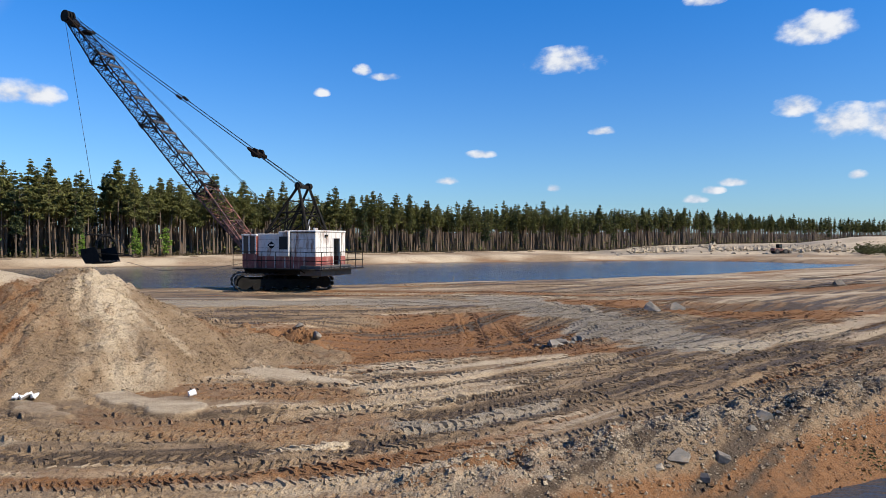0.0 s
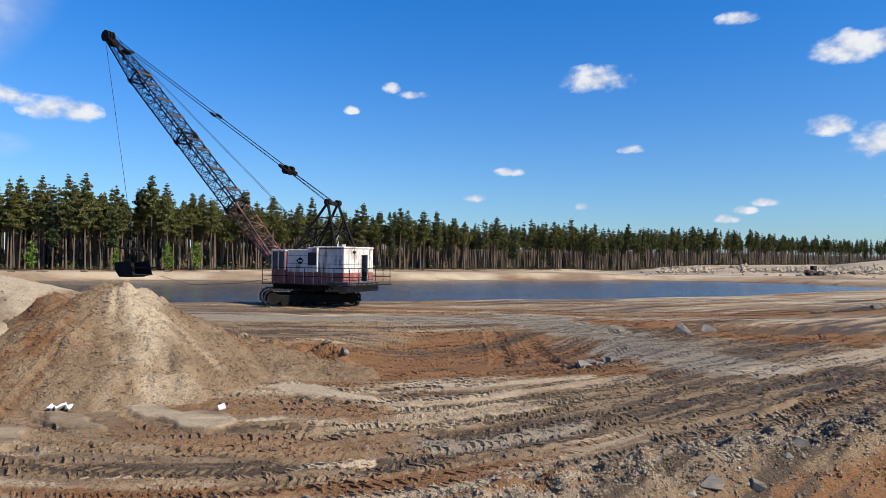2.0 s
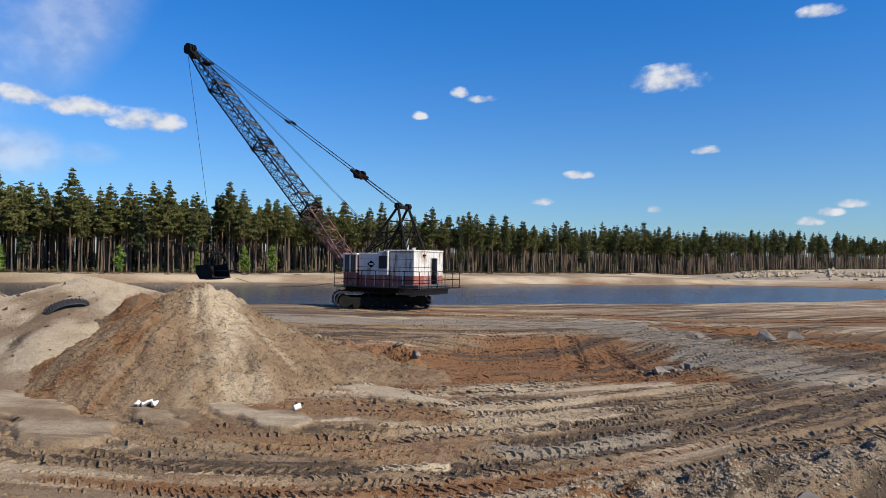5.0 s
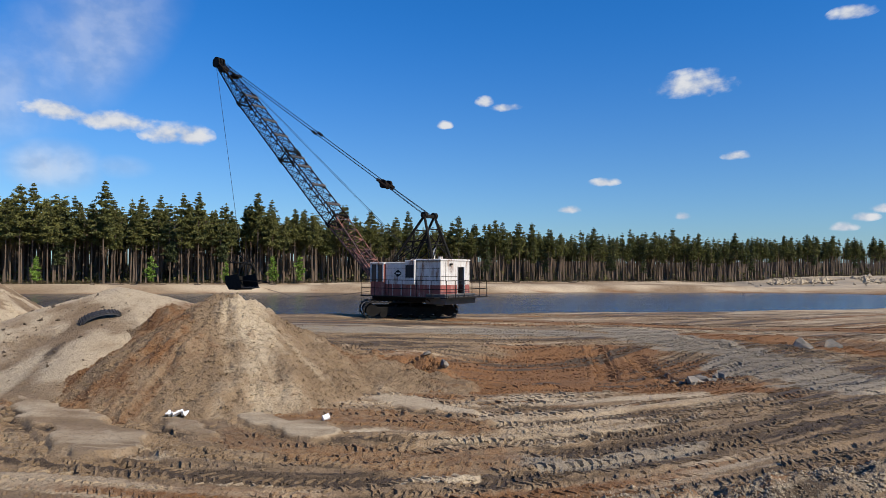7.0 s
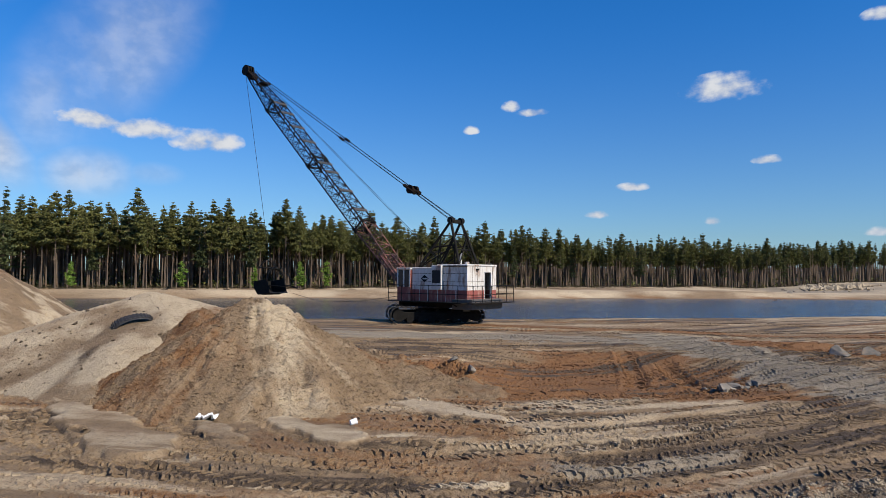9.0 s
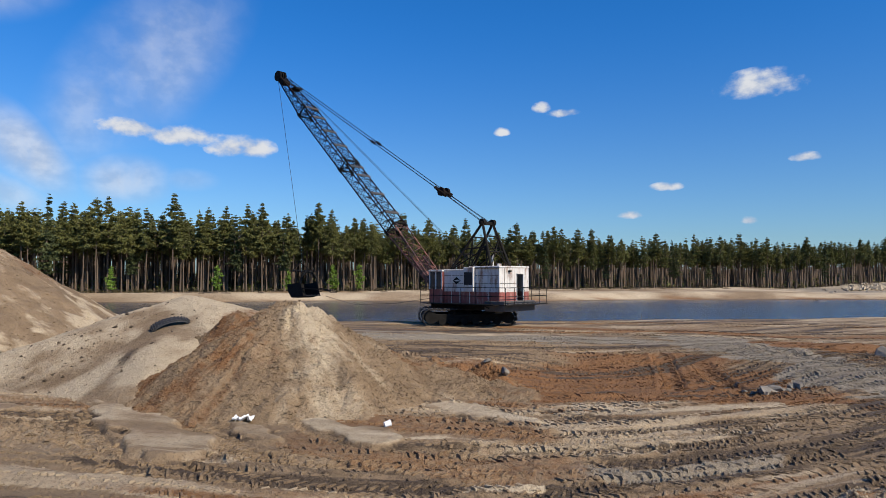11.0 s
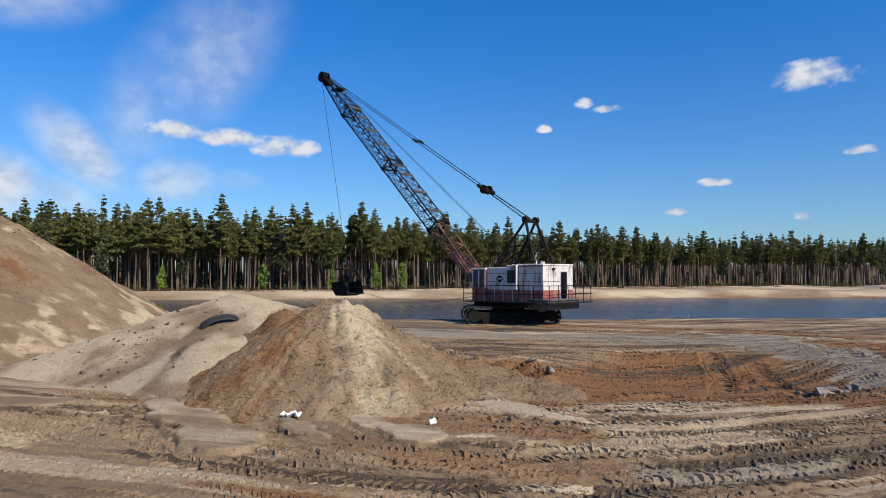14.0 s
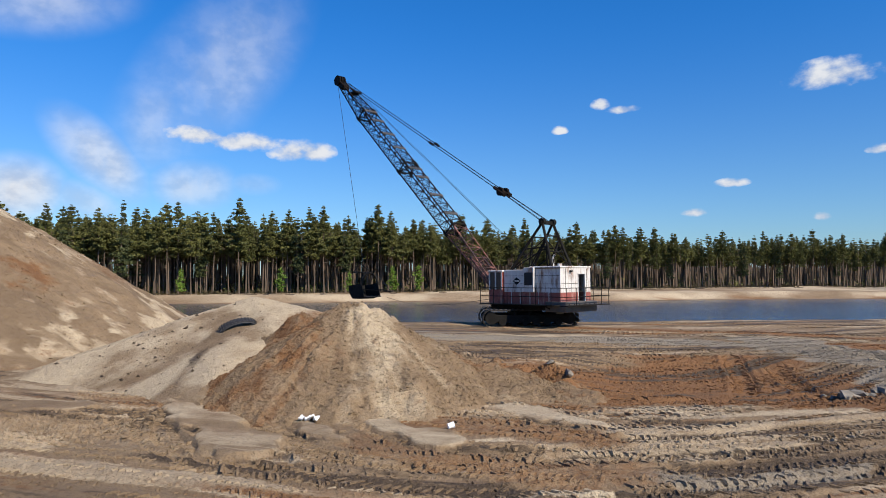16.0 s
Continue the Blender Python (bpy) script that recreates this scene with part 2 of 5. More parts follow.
glass = bpy.data.materials.new("dusty_glass")
glass.use_nodes = True
gb = glass.node_tree.nodes["Principled BSDF"]
gb.inputs["Base Color"].default_value = (0.03, 0.04, 0.045, 1)
gb.inputs["Roughness"].default_value = 0.12
water = bpy.data.materials.new("lake_water")
water.use_nodes = True
wt = water.node_tree
wb = wt.nodes["Principled BSDF"]
# base colour carries some blue painted in for the sky's reflection
wb.inputs["Base Color"].default_value = (0.040, 0.046, 0.056, 1)
wb.inputs["Roughness"].default_value = 0.16
wb.inputs["IOR"].default_value = 1.33
wmap = node(wt, "ShaderNodeMapping")
wmap.inputs["Scale"].default_value = (0.5, 1.6, 1)
wt.links.new(wt.nodes.new("ShaderNodeTexCoord").outputs["Object"], wmap.inputs["Vector"])
wnoise = node(wt, "ShaderNodeTexNoise", Scale=3.5, Detail=3, Roughness=0.6)
wt.links.new(wmap.outputs[0], wnoise.inputs["Vector"])
wbump = node(wt, "ShaderNodeBump", Strength=0.6, Distance=0.05)
wt.links.new(wnoise.outputs["Fac"], wbump.inputs["Height"])
wt.links.new(wbump.outputs[0], wb.inputs["Normal"])

# ---- mesh helpers ----


class Shape:
    """Collects vertices and faces of one part."""

    def __init__(self):
        self.v, self.f = [], []

    def add(self, verts, faces):
        n = len(self.v)
        self.v.extend([tuple(p) for p in verts])
        self.f.extend([tuple(i + n for i in f) for f in faces])
        return self

    def box(self, x0, x1, y0, y1, z0, z1, bevel=0.0):
        if bevel <= 0:
            p = [(x, y, z) for x in (x0, x1) for y in (y0, y1) for z in (z0, z1)]
            return self.add(p, [(0, 1, 3, 2), (4, 6, 7, 5), (0, 4, 5, 1), (2, 3, 7, 6), (0, 2, 6, 4), (1, 5, 7, 3)])
        bm = bmesh.new()
        bmesh.ops.create_cube(bm, size=1)
        for v in bm.verts:
            v.co = Vector(((x0 + x1) / 2 + v.co.x * (x1 - x0), (y0 + y1) / 2 + v.co.y * (y1 - y0), (z0 + z1) / 2 + v.co.z * (z1 - z0)))
        bmesh.ops.bevel(bm, geom=bm.edges[:], offset=bevel, segments=2, affect="EDGES", profile=0.5)
        bm.verts.index_update()
        self.add([v.co[:] for v in bm.verts], [[v.index for v in f.verts] for f in bm.faces])
        bm.free()
        return self

    def tube(self, p, q, r, r2=None, n=8):
        p, q = Vector(p), Vector(q)
        r2 = r if r2 is None else r2
        d = (q - p).normalized()
        a = d.orthogonal().normalized()
        b = d.cross(a)
        ring = [(a * math.cos(2 * math.pi * i / n) + b * math.sin(2 * math.pi * i / n)) for i in range(n)]
        verts = [p + k * r for k in ring] + [q + k * r2 for k in ring]
        faces = [(i, (i + 1) % n, n + (i + 1) % n, n + i) for i in range(n)] + [tuple(range(n))[::-1], tuple(range(n, 2 * n))]
        return self.add(verts, faces)

    def line(self, points, r, n=6):
        for p, q in zip(points, points[1:]):
            self.tube(p, q, r, n=n)
        return self

    def disc(self, c, axis, r, thick, n=20, groove=0.0):
        """A wheel; groove hollows its rim."""
        c, d = Vector(c), Vector(axis).normalized()
        a = d.orthogonal().normalized()
        b = d.cross(a)
        rows = [(-0.5, 0.0), (-0.5, 1), (0, 1 - groove), (0.5, 1), (0.5, 0.0)]
        verts, faces = [], []
        for s, k in rows:
            for i in range(n):
                verts.append(c + d * s * thick + (a * math.cos(2 * math.pi * i / n) + b * math.sin(2 * math.pi * i / n)) * r * max(k, 0.02))
        for j in range(4):
            faces += [(j * n + i, j * n + (i + 1) % n, (j + 1) * n + (i + 1) % n, (j + 1) * n + i) for i in range(n)]
        return self.add(verts, faces)

    def mesh(self, name, mat, smooth=False):
        me = bpy.data.meshes.new(name)
        me.from_pydata(self.v, [], self.f)
        me.materials.append(mat)
        me.update()
        if smooth:
            me.polygons.foreach_set("use_smooth", [True] * len(me.polygons))
        return me


def part(name, shape, mat, parent=None, label="", at=None, smooth=False):
    ob = new(name, shape.mesh(name, mat, smooth))
    if parent:
        ob.parent = parent
    if at is not None:
        ob.matrix_basis = at
    if label:
        ob["label"] = label
    return ob


def thing(name, label, category, at, group="", kind=""):
    ob = new(name)
    ob.matrix_basis = at
    return tagged(ob, label, category, group, kind)


def hash2(ix, iy, seed):
    h = (ix * 374761393 + iy * 668265263 + seed * 974711) & 0xFFFFFFFF
    h = ((h ^ (h >> 13)) * 1274126177) & 0xFFFFFFFF
    return ((h ^ (h >> 16)) & 0xFFFF) / 65535.0


def value_noise(x, y, seed=0):
    ix, iy = np.floor(x).astype(np.int64), np.floor(y).astype(np.int64)
    fx, fy = x - ix, y - iy
    fx, fy = fx * fx * (3 - 2 * fx), fy * fy * (3 - 2 * fy)
    a, b = hash2(ix, iy, seed), hash2(ix + 1, iy, seed)
    c, d = hash2(ix, iy + 1, seed), hash2(ix + 1, iy + 1, seed)
    return (a * (1 - fx) + b * fx) * (1 - fy) + (c * (1 - fx) + d * fx) * fy - 0.5


def fbm(x, y, size, octaves=4, seed=0, gain=0.5):
    total, k, s = 0, 1.0, size
    for i in range(octaves):
        total = total + k * value_noise(x / s + 17.3 * i, y / s - 9.1 * i, seed + i)
        k, s = k * gain, s * 0.5
    return total


def step(a, b, v):
    t = np.clip((v - a) / (b - a), 0, 1)
    return t * t * (3 - 2 * t)


# ---- ground ----
SHORE_X = (-400, -70, -45, -26, -12, 0, 12, 27, 44, 58, 66)
NEAR_Y = (60, 58, 56, 55, 57, 62, 66, 74, 88, 99, 107)
FAR_Y = (61, 84, 98, 100, 106, 114, 119, 124, 127, 121, 107)
WATER = -0.32

# wheel marks: the middle line of each on the ground, half width, depth
TRACKS = (
    (((-4.9, 17.6), (-3.4, 16.4), (-2.3, 15.5), (-1.3, 16.0), (-0.2, 16.7), (1.2, 17.7), (2.5, 18.6), (4.2, 19.9), (6.6, 21.3)), 0.34, 0.07),
    (((-5.0, 19.3), (-3.5, 19.0), (-2.4, 18.4), (-1.4, 17.9), (-0.2, 18.1), (2.0, 19.4)), 0.30, 0.06),
    (((-5.6, 12.2), (-3.8, 12.7), (-3.0, 13.5), (-2.0, 13.9), (-0.6, 14.6), (1.2, 15.7), (3.2, 17.2)), 0.30, 0.06),
    (((-1.2, 13.7), (-0.3, 13.9), (1.1, 14.6), (2.8, 15.8), (5.2, 17.6)), 0.30, 0.06),
    (((1.6, 16.8), (2.9, 17.7), (4.4, 18.5), (6.3, 19.3), (8.4, 20.1)), 0.32, 0.05),
    (((-2.2, 11.3), (-1.4, 11.7), (-0.7, 12.3), (-0.3, 12.7), (1.0, 13.4), (2.6, 14.5), (4.4, 15.9)), 0.32, 0.07),
    (((-6.4, 9.9), (-4.6, 10.0), (-3.1, 10.5), (-2.5, 10.9), (-1.5, 11.3)), 0.32, 0.07),
    (((-9.0, 12.2), (-7.4, 11.2), (-5.6, 10.9), (-3.8, 11.3), (-2.6, 11.9), (-1.4, 12.6)), 0.32, 0.06),
    (((-14.6, 16.3), (-13.6, 14.9), (-12.4, 13.4), (-11.0, 12.2), (-9.4, 11.4), (-7.2, 10.9)), 0.30, 0.12),
    (((-14.6, 15.0), (-13.4, 13.8), (-12.2, 12.6), (-10.4, 11.5), (-8.2, 10.6)), 0.30, 0.07),
    (((-10.9, 14.6), (-9.6, 13.4), (-8.0, 12.4), (-6.4, 12.0), (-4.4, 12.3)), 0.28, 0.09),
    (((-10.0, 14.3), (-8.6, 13.3), (-7.2, 12.6), (-5.6, 12.7), (-3.8, 13.2)), 0.26, 0.07),
    (((-8.0, 15.2), (-6.6, 14.1), (-5.0, 13.6), (-3.2, 14.3), (-1.6, 15.0)), 0.28, 0.08),
    (((-5.3, 26.3), (-3.7, 28.2), (-0.6, 29.8), (1.6, 29.7)), 0.42, 0.07),
    (((1.0, 31.4), (1.3, 28.6), (1.3, 26.6), (1.1, 24.6)), 0.42, 0.08),
    (((2.5, 30.0), (2.9, 27.6), (3.4, 25.0), (4.6, 22.6)), 0.40, 0.08),
    (((-3.6, 21.4), (-1.4, 20.7), (0.2, 21.8), (1.8, 23.1), (4.0, 24.0)), 0.34, 0.07),
    (((-10.0, 33.6), (-6.0, 32.0), (-2.0, 32.2), (3.0, 33.4)), 0.42, 0.05),
    (((-9.0, 30.8), (-5.0, 30.6), (-1.0, 31.3)), 0.42, 0.05),
    (((5.4, 39.0), (6.6, 33.0), (8.0, 28.4), (10.4, 25.0)), 0.42, 0.05),
    (((7.8, 38.4), (9.0, 33.6), (10.4, 29.8), (13.0, 26.6)), 0.42, 0.05),
    (((8.4, 37.4), (11.6, 34.0), (15.0, 32.2), (20.6, 32.6)), 0.45, 0.10),
    (((9.6, 36.0), (12.6, 33.0), (16.4, 31.2), (22.0, 32.0)), 0.45, 0.09),
    (((2.8, 12.6), (4.6, 13.8), (6.6, 15.4), (9.2, 17.8), (12.0, 20.8)), 0.34, 0.05),
    (((3.6, 14.0), (5.8, 15.4), (8.0, 16.6), (10.8, 19.0), (14.6, 22.4)), 0.34, 0.05),
    (((5.4, 19.4), (7.4, 18.2), (9.6, 17.4), (12.0, 17.2)), 0.36, 0.05),
    (((7.6, 22.6), (9.8, 21.4), (12.2, 20.9), (15.4, 21.6)), 0.36, 0.05),
)


def smooth_line(points, per=3):
    """Points of an even curve through those given."""
    p = np.array([points[0], *points, points[-1]], float)
    out = []
    for k in range(1, len(p) - 2):
        for u in np.arange(per) / per:
            a, b, c, d = p[k - 1:k + 3]
            out.append(0.5 * (2 * b + (c - a) * u + (2 * a - 5 * b + 4 * c - d) * u * u + (3 * b - a - 3 * c + d) * u ** 3))
    return np.array(out + [p[-1]])


TRACK_LINES = [(smooth_line(p), w, depth) for p, w, depth in TRACKS]


def line_frame(line, x, y):
    """Signed distance from a line of points, the way along it, and its length."""
    best, sign, along, run = np.full(x.shape, 1e9), np.ones(x.shape), np.zeros(x.shape), 0.0
    for (x0, y0), (x1, y1) in zip(line, line[1:]):
        dx, dy = x1 - x0, y1 - y0
        n = math.hypot(dx, dy)
        t = np.clip(((x - x0) * dx + (y - y0) * dy) / (n * n), 0, 1)
        d = np.hypot(x - x0 - t * dx, y - y0 - t * dy)
        k = d < best
        best = np.where(k, d, best)
        sign = np.where(k, np.sign((y - y0) * dx - (x - x0) * dy), sign)
        along = np.where(k, run + t * n, along)
        run += n
    return best * sign, along, run


def within(line, x, y, margin):
    lo, hi = line.min(0) - margin, line.max(0) + margin
    return (x > lo[0]) & (x < hi[0]) & (y > lo[1]) & (y < hi[1])


# patches of colour: channel (0 rusty, 1 damp, 2 pale, 3 grey), amount, half width, soft edge, middle line
PATCHES = [(ch, amount, w, soft, smooth_line(p)) for ch, amount, w, soft, p in (
    (2, 0.85, 2.0, 1.2, ((-30, 38.4), (-14.2, 39.0), (-10.5, 39.5), (-6.7, 39.6), (-2.7, 38.6), (1.1, 37.2), (3.8, 36.9))),
    (3, 0.9, 2.4, 1.4, ((-26, 37.6), (-10.5, 38.6), (-4.7, 38.4), (2.0, 37.0), (5.4, 35.0))),
    (3, 0.95, 2.0, 1.0, ((3.4, 40.0), (5.4, 35.4), (6.8, 29.6), (7.6, 25.4), (9.0, 22.8))),
    (1, 0.50, 1.9, 1.2, ((3.8, 36.0), (6.4, 31.4), (7.8, 26.0))),
    (1, 0.62, 0.9, 0.9, ((9.2, 37.6), (12.0, 34.2), (15.0, 32.4), (20.0, 32.7))),
    (0, 0.95, 2.0, 1.0, ((8.4, 38.6), (11.6, 34.2), (15.0, 32.0), (20.4, 32.4))),
    (1, 0.58, 0.22, 0.18, ((-1.4, 13.4), (-0.3, 13.1), (1.1, 13.8), (2.6, 15.0), (4.6, 16.6))),
    (3, 0.7, 0.30, 0.2, ((-1.0, 13.3), (-0.3, 13.2), (1.1, 13.9), (2.6, 15.1))),
    (1, 0.45, 0.45, 0.3, ((-2.6, 14.9), (-0.8, 15.2), (1.0, 16.4), (3.4, 18.2))),
    (2, 0.62, 0.50, 0.25, ((-5.2, 18.6), (-3.8, 17.6), (-2.3, 17.1))),
    (2, 0.62, 0.35, 0.3, ((-5.0, 20.3), (-2.4, 19.8), (-0.4, 19.3), (1.6, 20.0), (3.4, 21.2))),
    (2, 0.75, 0.16, 0.15, ((-3.0, 11.3), (-2.4, 11.6), (-1.8, 11.9))),
    (2, 0.8, 0.22, 0.2, ((-6.0, 14.4), (-5.0, 14.6), (-4.3, 15.0))),
    (2, 0.5, 0.5, 0.4, ((-1.8, 16.6), (0.4, 18.0), (3.0, 19.6), (5.0, 20.8))),
    (2, 0.55, 0.9, 0.9, ((9.0, 21.6), (12.0, 23.6), (15.0, 26.4), (20.5, 31.2), (27, 36))),
    (2, 0.5, 0.22, 0.25, ((3.0, 13.4), (5.0, 14.8), (7.4, 16.2))),
    (2, 0.5, 0.22, 0.25, ((6.0, 17.4), (8.0, 18.6), (10.4, 20.2))),
    (0, 0.85, 1.1, 0.6, ((-6.4, 23.2), (-4.6, 21.6), (-2.4, 20.9), (0.4, 21.6), (3.2, 23.0))),
    (0, 0.55, 0.7, 0.6, ((-7.4, 14.0), (-5.2, 13.2), (-3.0, 12.8), (-1.6, 13.4))),
    (0, 0.6, 0.8, 0.6, ((-8.4, 16.6), (-6.0, 15.8), (-4.0, 15.9), (-2.6, 15.5))),
    (1, 0.75, 0.35, 0.35, ((1.0, 23.6), (2.4, 24.4), (4.2, 24.2), (5.6, 24.6))),
    (1, 0.5, 0.45, 0.3, ((1.9, 25.6), (2.8, 26.0), (4.0, 26.0))),
    (0, 0.75, 1.2, 0.9, ((-12, 47.6), (-2, 46.8), (8, 44.6), (20, 46), (34, 52))),
    (1, 0.42, 0.5, 0.5, ((-7.0, 49.4), (4, 48.4), (14, 47.4), (26, 50))),
    (2, 0.6, 0.5, 0.5, ((2.0, 43.0), (12, 42.4), (24, 44.0), (40, 50))),
    (1, 0.5, 0.8, 0.5, ((-15.4, 12.9), (-13.6, 13.2), (-12.4, 12.0))),
    (3, 0.4, 1.2, 0.7, ((-16.6, 12.6), (-14.0, 13.2), (-11.6, 11.8))),
    (1, 0.5, 0.35, 0.4, ((-16, 52.6), (-8, 51.0), (-3.0, 52.0))),
)]


def shore(x, y):
    """How far inside the lake a point lies."""
    wob = 1.2 * fbm(x, y, 14.0, 3, 31)
    inside = np.minimum(y - np.interp(x, SHORE_X, NEAR_Y), (np.interp(x, SHORE_X, FAR_Y) - y) * 1.0)
    return np.where(x > 66, -(x - 66) - np.abs(y - 107) * 0.5, inside) + wob


def berm(x, y):
    """Distance beyond the edge of the ditch in the right foreground, along its fall."""
    return 0.50 * (x - 0.3) - 0.87 * (y - 9.7)


# smooth pressed slabs with cut edges: two ends of the middle line, half width, height
SLABS = ((-16.2, 19.4, -12.2, 14.4, 0.75, 0.10), (-12.2, 14.4, -9.0, 12.3, 0.80, 0.13), (-10.5, 15.4, -7.6, 13.5, 0.42, 0.09), (-7.4, 15.2, -5.6, 14.2, 0.60, 0.08), (-5.0, 18.5, -2.6, 17.2, 0.45, 0.03), (-20.0, 14.0, -17.0, 14.6, 0.7, 0.05))


def slab(x, y):
    """Height added by the slabs, and how surely a point lies on one."""
    add, on = 0.0 * x, 0.0 * x
    edge = 0.7 * fbm(x, y, 1.4, 4, 77)
    for x0, y0, x1, y1, w, up in SLABS:
        dx, dy = x1 - x0, y1 - y0
        t = np.clip(((x - x0) * dx + (y - y0) * dy) / (dx * dx + dy * dy), 0, 1)
        d = np.hypot(x - x0 - t * dx, y - y0 - t * dy) + edge
        k = 1 - step(w - 0.10, w + 0.04, d)
        add, on = np.maximum(add, up * k * (0.4 + 0.6 * step(0, w, w - d + 0.6))), np.maximum(on, k)
    return add, on


def sweep_across(x, y):
    """Which of the wheel sweeps, bowing round the hollow, a point lies on."""
    return y - 0.45 * (np.sqrt((x + 1) ** 2 + 9) + x + 1)


RIDGE = smooth_line(((-9.4, 26.6), (-7.4, 25.0), (-5.9, 23.6), (-4.4, 22.0), (-3.2, 21.5)))


def ground_height(x, y, fine=True):
    near = np.hypot(x, y)
    h = 0.16 * fbm(x, y, 11.0, 4, 3) + 0.05 * fbm(x, y, 2.2, 3, 8)
    # shallow dug-out hollow with a raised far lip
    e = np.hypot((x - 0.2) / 6.5, (y - 26.0) / 5.0)
    h -= 0.38 * (1 - step(0.45, 1.05, e)) - 0.16 * np.exp(-((e - 1.1) / 0.18) ** 2) * step(24, 28, y)
    # ridge of dug earth between the hillock and the hollow
    d, a, run = line_frame(RIDGE, x, y)
    h += 0.62 * np.exp(-(d / 0.62) ** 2) * (0.75 + 1.2 * fbm(x, y, 0.9, 3, 27)) * (1 - step(run - 1.5, run, a))
    # dark churned trench to the right
    e2 = np.hypot((x - 15.0) / 9.0, (y - 35.5) / 2.6)
    h += -0.25 * (1 - step(0.4, 1.0, e2)) + 0.22 * np.exp(-((e2 - 1.15) / 0.25) ** 2) * (0.5 + fbm(x, y, 1.4, 3, 5))
    # spoil ridge and ditch in the right foreground
    b = berm(x, y) + 0.5 * fbm(x, y, 2.5, 3, 12)
    mask = step(-1.5, 0.8, x)
    h += mask * (0.22 * np.exp(-((b + 0.25) / 0.55) ** 2) - 1.2 * step(0.1, 1.8, b) * (1 - step(14, 40, b)))
    h += 0.22 * mask * np.exp(-((b + 0.2) / 0.8) ** 2) * fbm(x, y, 0.5, 3, 14) * 1.6
    # beach, lake bed and far bank
    s = shore(x, y)
    lake = step(-5.0, 4.0, s)
    far = step(0, 1, (y - (np.interp(x, SHORE_X, NEAR_Y) + np.interp(x, SHORE_X, FAR_Y)) / 2) / 4)
    out = -s
    bank = far * step(1.5, 6.0, out) * (1 - 0.55 * step(22, 40, x))
    h = h * (1 - 0.8 * step(50, 90, y)) - lake * 0.7 - step(2, 10, s) * 0.9
    h += bank * (0.85 + 0.22 * fbm(x, y, 9.0, 4, 40))
    h += 3.0 * np.exp(-((x - 119) / 20) ** 2 - ((y - 182) / 16) ** 2) + 0.8 * step(120, 320, y) + 1.2 * step(112, 165, y) * step(38, 75, x)
    # rise added behind the wood to block bright sky under the crowns
    h += 5.0 * step(35, 110, forest_depth(x, y)) * step(-0.9, -0.3, np.arctan2(x, y))
    h += 0.9 * step(0.1, 0.45, fbm(x, y, 6.0, 4, 45)) * np.exp(-((y - 168) / 14) ** 2) * step(25, 50, x)
    if fine:
        for line, w, depth in TRACK_LINES:
            m = within(line, x, y, 1.2)
            if not m.any():
                continue
            mx, my = x[m], y[m]
            d, a, run = line_frame(line, mx, my)
            k = np.abs(d) / w
            ends = step(0.0, 0.6, a) * (1 - step(run - 1.2, run, a))
            band = ends * (1 - step(0.85, 1.12, k))
            h[m] += -depth * 0.6 * band + ends * depth * 0.7 * np.exp(-((k - 1.3) / 0.22) ** 2) * (0.8 + 1.4 * value_noise(mx * 5, my * 5, 9))
        rise, on_slab = slab(x, y)
        h = h * (1 - 0.8 * on_slab) + rise
        rough = (1 - on_slab) * np.clip(0.5 + 1.5 * fbm(x, y, 3.0, 3, 22), 0, 1) * (1 - step(28, 48, near))
        h += rough * (0.075 * np.abs(fbm(x, y, 0.5, 4, 23, 0.75)) + 0.04 * fbm(x, y, 0.14, 2, 26))
        # older tread marks all over the yard
        s = sweep_across(x, y)
        h += 0.06 * (1 - on_slab) * fbm(x / 9.0, s, 0.45, 3, 91) * (1 - step(30, 60, near))
        for width, pitch, share, k0 in ((0.66, 0.21, 0.42, 5), (0.9, 0.27, 0.62, 6)):
            row = np.floor(s / width)
            f = s / width - row
            on = hash2(row.astype(np.int64), np.floor((x + 2.7 * row) / 6).astype(np.int64), k0) > share
            tread = np.sin((x + 0.7 * np.abs(f - 0.5)) * (2 * math.pi / pitch) + 1.7 * row)
            band = (1 - on_slab) * on * step(0.12, 0.2, f) * (1 - step(0.8, 0.88, f)) * (1 - step(26, 40, near)) * (1 - step(0, 0.8, b * mask))
            h += band * (0.020 * step(0.0, 0.5, tread) - 0.012)
    return h


